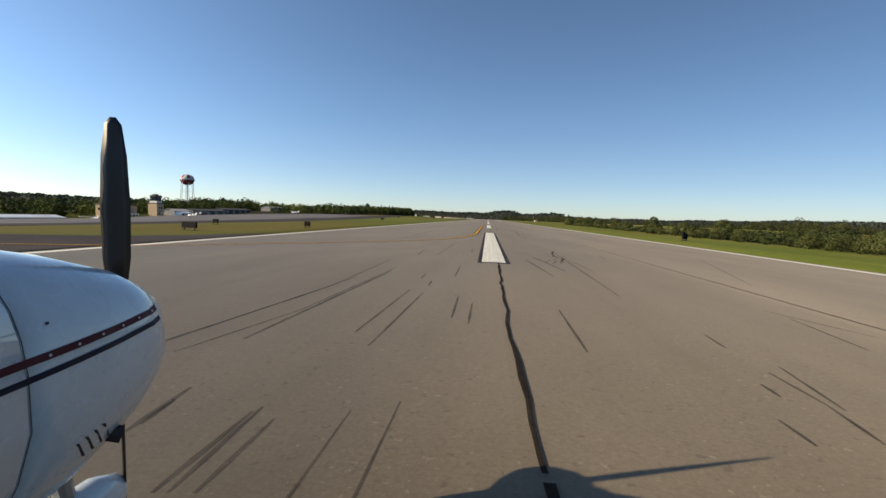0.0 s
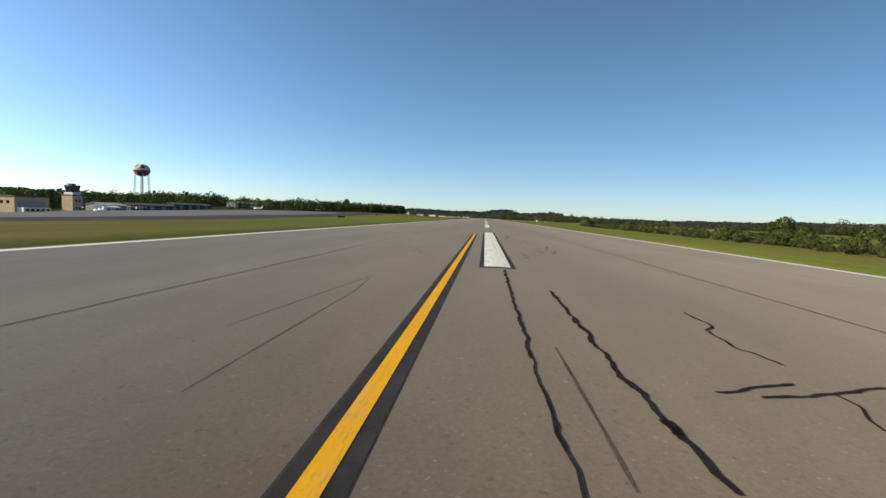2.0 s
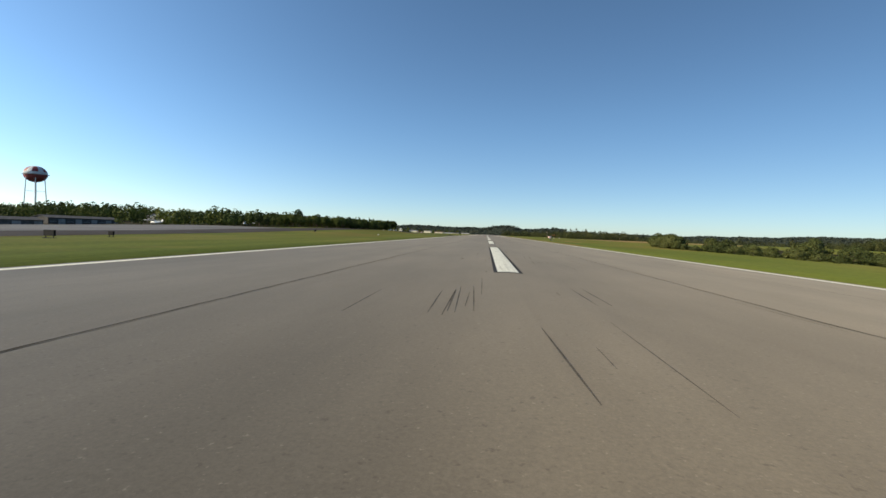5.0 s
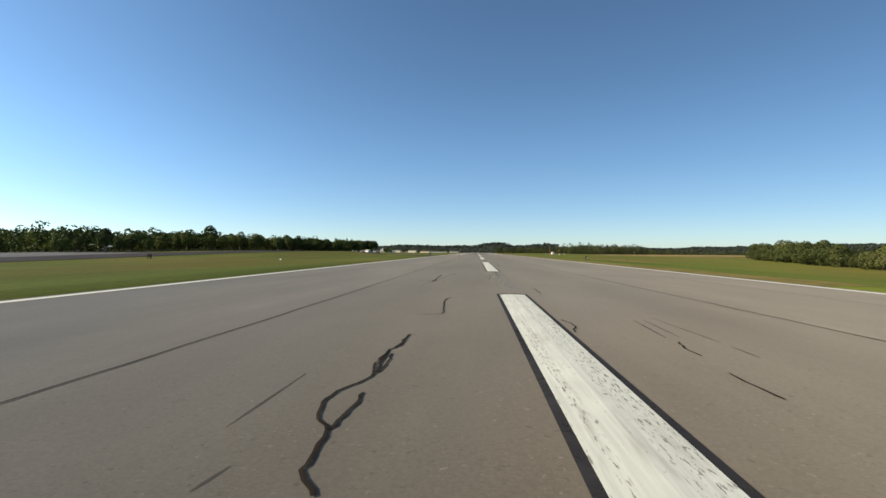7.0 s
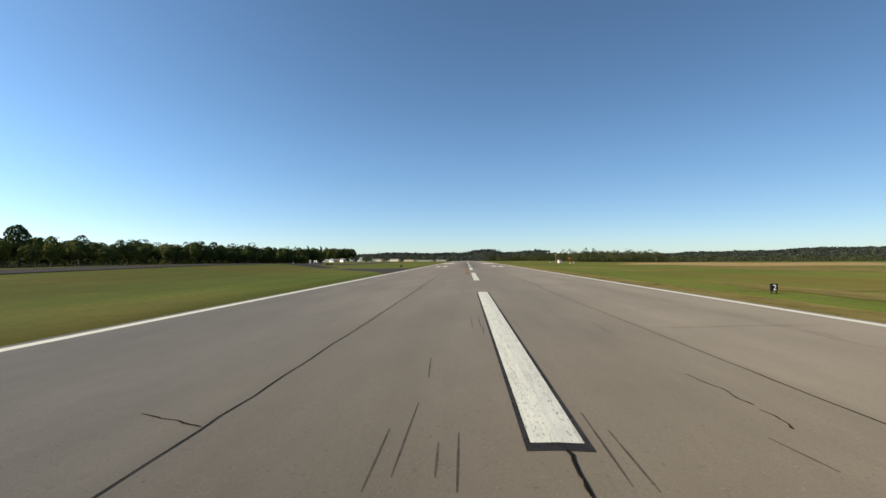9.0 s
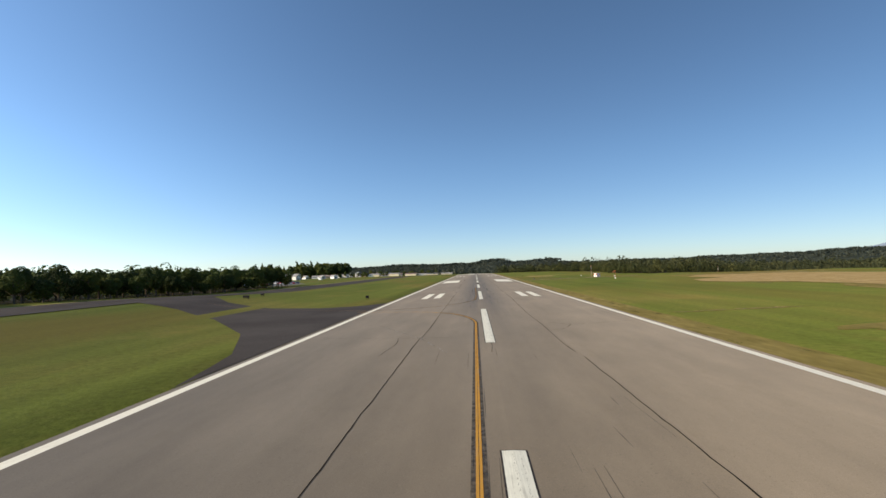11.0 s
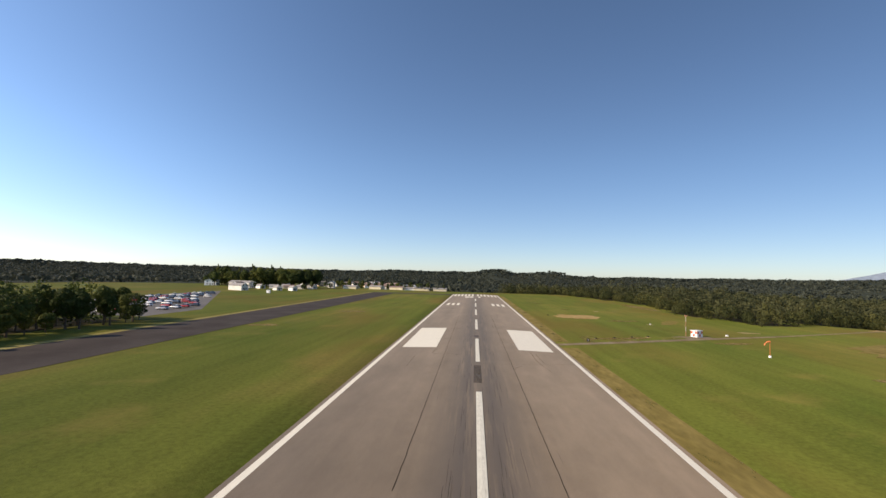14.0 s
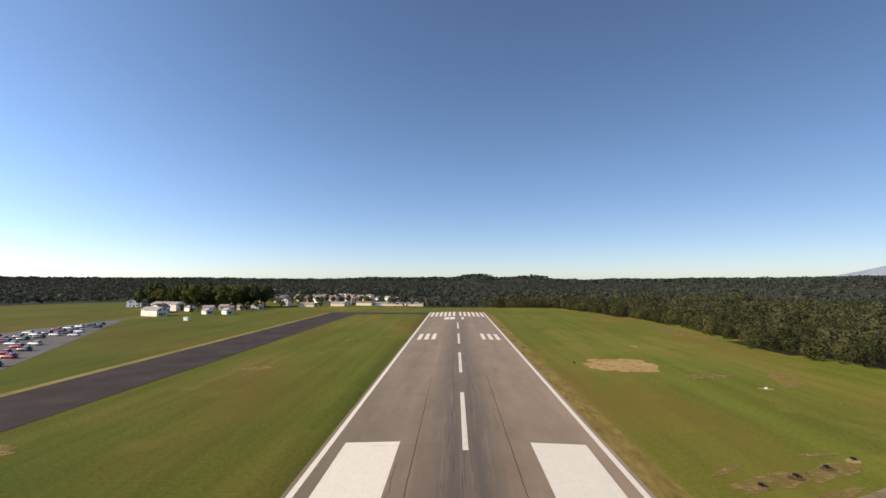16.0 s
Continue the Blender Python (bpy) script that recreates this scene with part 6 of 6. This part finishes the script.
def station(y):
    cols = list(zip(*STATIONS))
    return [float(np.interp(y, cols[0], c)) for c in cols[1:]]


def ring(y, grow=0.0, seg=32):
    hw, zt, zb, tp = station(y)
    out = []
    zm, hh = (zt + zb) / 2, (zt - zb) / 2
    for k in range(seg):
        t = 2 * math.pi * k / seg
        c, s = math.cos(t), math.sin(t)
        x = (hw + grow) * math.copysign(abs(c) ** 0.62, c)
        z = (hh + grow) * math.copysign(abs(s) ** 0.72, s)
        if z < 0:
            x *= 1 - tp * (-z / hh) ** 1.3
        out.append((x, y, zm + z))
    return out


def side_x(y, z):
    """Half width of the skin at a station and height, on the right."""
    hw, zt, zb, tp = station(y)
    zm, hh = (zt + zb) / 2, (zt - zb) / 2
    s = min(0.999, abs(z - zm) / hh)
    c = math.sqrt(max(0.0, 1 - (s ** (1 / 0.72)) ** 2))
    x = hw * c ** 0.62
    return x * (1 - tp * s ** 1.3) if z < zm else x


def skin_band(y0, z0, y1, z1, width, proud):
    """A thin strip that follows the right-hand skin."""
    bm = bmesh.new()
    prev = None
    for k in range(25):
        t = k / 24
        y, z = y0 + (y1 - y0) * t, z0 + (z1 - z0) * t
        pair = [bm.verts.new((side_x(y, q) + proud, y, q)) for q in (z - width / 2, z + width / 2)]
        if prev:
            bm.faces.new((prev[0], pair[0], pair[1], prev[1]))
        prev = pair
    return bm


def aircraft():
    root = tagged(new("light_aircraft"), "white high-wing light aircraft with maroon and navy stripes", "aircraft")
    part("fuselage", loft([ring(y) for y in (-6.2, -4.5, -3.0, -2.0, -1.2, -0.5, -0.1, 0.35, 0.6, 0.9, 1.14)]), AIR_WHITE, root, "white fuselage", True)
    cowl = part("cowling", loft([ring(y) for y in (1.15, 1.22, 1.3, 1.4, 1.5, 1.6, 1.68, 1.75, 1.82, 1.88, 1.92, 1.95)]), AIR_WHITE, root, "glossy white engine cowling", True)
    seam = bmesh.new()
    a, b = ring(1.1445, 0.001), ring(1.148, 0.001)
    va, vb = [seam.verts.new(p) for p in a], [seam.verts.new(p) for p in b]
    for k in range(len(a)):
        seam.faces.new((va[k], va[(k + 1) % 32], vb[(k + 1) % 32], vb[k]))
    part("panel_seam", seam, SOOT, cowl, "dark cowling joint")
    part("stripe", skin_band(0.2, -0.481, 1.9, -0.43, 0.023, 0.003), MAROON, root, "maroon stripe")
    part("stripe", skin_band(0.2, -0.536, 1.9, -0.475, 0.019, 0.003), NAVY, root, "navy stripe")
    for k in range(6):
        y = 1.22 + 0.11 * k
        z = -0.481 + (y - 0.2) * 0.051 / 1.7
        part("rivet", rod((side_x(y, z), y, z), (side_x(y, z) + 0.006, y, z), 0.0045, seg=8), AIR_WHITE, cowl)
    for k in range(4):
        ya, yb = 1.352 + 0.038 * k, 1.432 + 0.044 * k
        za, zb = -0.795 + 0.006 * k, -0.882 + 0.003 * k
        sec = []
        for y, z in ((ya, za), (yb, zb)):
            x = side_x(y, z)
            sec.append([(x - 0.02, y - 0.004, z), (x + 0.003, y - 0.0045, z), (x + 0.003, y + 0.0045, z), (x - 0.02, y + 0.004, z)])
        part("louvre", loft(sec), SOOT, cowl, "dark cooling louvre")
    part("exhaust_stub", rod((0.30, 1.56, -0.86), (0.395, 1.63, -0.90), 0.026, 0.034, 14), SOOT, root, "sooty exhaust stub")
    for y, z in ((1.24, -0.36), (1.30, -1.0), (1.12, -0.2)):
        part("fastener", rod((side_x(y, z), y, z), (side_x(y, z) + 0.003, y, z), 0.005, seg=8), SOOT, cowl)
    # lip behind the spinner, spinner and two blades
    lip = [[(math.cos(t) * r, y, -0.56 + math.sin(t) * r) for t in [2 * math.pi * k / 28 for k in range(28)]] for r, y in ((0.2, 1.94), (0.205, 1.97), (0.18, 2.0))]
    part("nose_bowl", loft(lip), AIR_WHITE, cowl, "white nose bowl", True)
    spin = [[(math.cos(t) * r, y, -0.56 + math.sin(t) * r) for t in [2 * math.pi * k / 24 for k in range(24)]] for r, y in ((0.17, 2.0), (0.165, 2.1), (0.13, 2.2), (0.07, 2.28), (0.01, 2.31))]
    part("spinner", loft(spin), AIR_WHITE, root, "white spinner", True)
    for turn in (0, 180):
        sec = []
        for r, ch, tw in ((0.12, 0.08, 70), (0.3, 0.12, 58), (0.55, 0.125, 50), (0.8, 0.105, 44), (0.95, 0.07, 40), (0.985, 0.025, 38)):
            a = radians(tw)
            rr = []
            for u, v in ((-0.5, 0.0), (-0.2, 0.09), (0.2, 0.08), (0.5, 0.0), (0.2, -0.05), (-0.2, -0.05)):
                rr.append((u * ch * math.cos(a) - v * ch * math.sin(a), u * ch * math.sin(a) + v * ch * math.cos(a), r))
            sec.append(rr)
        bl = part("propeller_blade", loft(sec), BLADE, root, "black propeller blade", True)
        bl.matrix_basis = Matrix.Translation((0, 2.08, -0.56)) @ Matrix.Rotation(radians(BLADE_TURN + turn), 4, 'Y')
    # wing, struts, tail, wheels
    foil = [(-0.25, 0.44), (-0.4, 0.52), (-0.9, 0.56), (-1.8, 0.46), (-0.9, 0.42), (-0.4, 0.41)]
    part("wing", loft([[(x, y, z + abs(x) * 0.015) for y, z in foil] for x in (-5.5, -2.5, 0, 2.5, 5.5)]), AIR_WHITE, root, "long white wing", False)
    for s in (-1, 1):
        part("wing_strut", rod((s * 0.5, -0.75, -0.9), (s * 2.6, -0.75, 0.42), 0.045, seg=10), AIR_WHITE, root, "white wing strut")
        leg = part("gear_leg", rod((s * 0.4, -1.1, -1.05), (s * 1.15, -1.1, -1.5), 0.04, 0.03, 8), AIR_WHITE, root, "white spring gear leg")
        part("tyre", rod((s * 1.15 - 0.08, -1.1, -1.48), (s * 1.15 + 0.08, -1.1, -1.48), 0.22, seg=20), TYRE, leg, "black tyre")
    part("tailplane", block(-1.7, 1.7, -6.4, -5.6, -0.06, 0.0, 0.02), AIR_WHITE, root, "white tailplane")
    part("fin", loft([[(-0.05, -6.4, 0.0), (-0.05, -4.9, 0.0), (0.05, -4.9, 0.0), (0.05, -6.4, 0.0)], [(-0.03, -6.7, 1.3), (-0.03, -6.1, 1.3), (0.03, -6.1, 1.3), (0.03, -6.7, 1.3)]]), AIR_WHITE, root, "white fin")
    part("windscreen", loft([[(-0.5, 0.42, -0.03), (0.5, 0.42, -0.03), (0.53, 0.25, -0.03), (-0.53, 0.25, -0.03)], [(-0.42, -0.1, 0.40), (0.42, -0.1, 0.40), (0.42, -0.2, 0.40), (-0.42, -0.2, 0.40)]]), GLASS, root, "curved windscreen")
    pant = []
    for y, r in ((1.52, 0.02), (1.6, 0.08), (1.75, 0.115), (1.92, 0.11), (2.05, 0.07), (2.1, 0.02)):
        pant.append([(math.cos(t) * r * 0.8, y, -1.42 + math.sin(t) * r * 1.25) for t in [2 * math.pi * k / 16 for k in range(16)]])
    leg = part("nose_leg", rod((0, 1.72, -1.05), (0, 1.8, -1.45), 0.04, seg=10), STEEL, root, "steel nose leg")
    part("wheel_fairing", loft(pant), AIR_WHITE, leg, "white wheel fairing", True)
    part("tyre", rod((-0.06, 1.8, -1.52), (0.06, 1.8, -1.52), 0.18, seg=20), TYRE, leg, "black tyre")
    root.matrix_basis = Matrix.Translation((AIR_X, AIR_Y, AIR_Z)) @ Matrix.Diagonal((0.8, 0.8, 0.8, 1))


BLADE_TURN = -1.0
AIR_X, AIR_Y, AIR_Z = -1.689, -14.797, 1.398
aircraft()
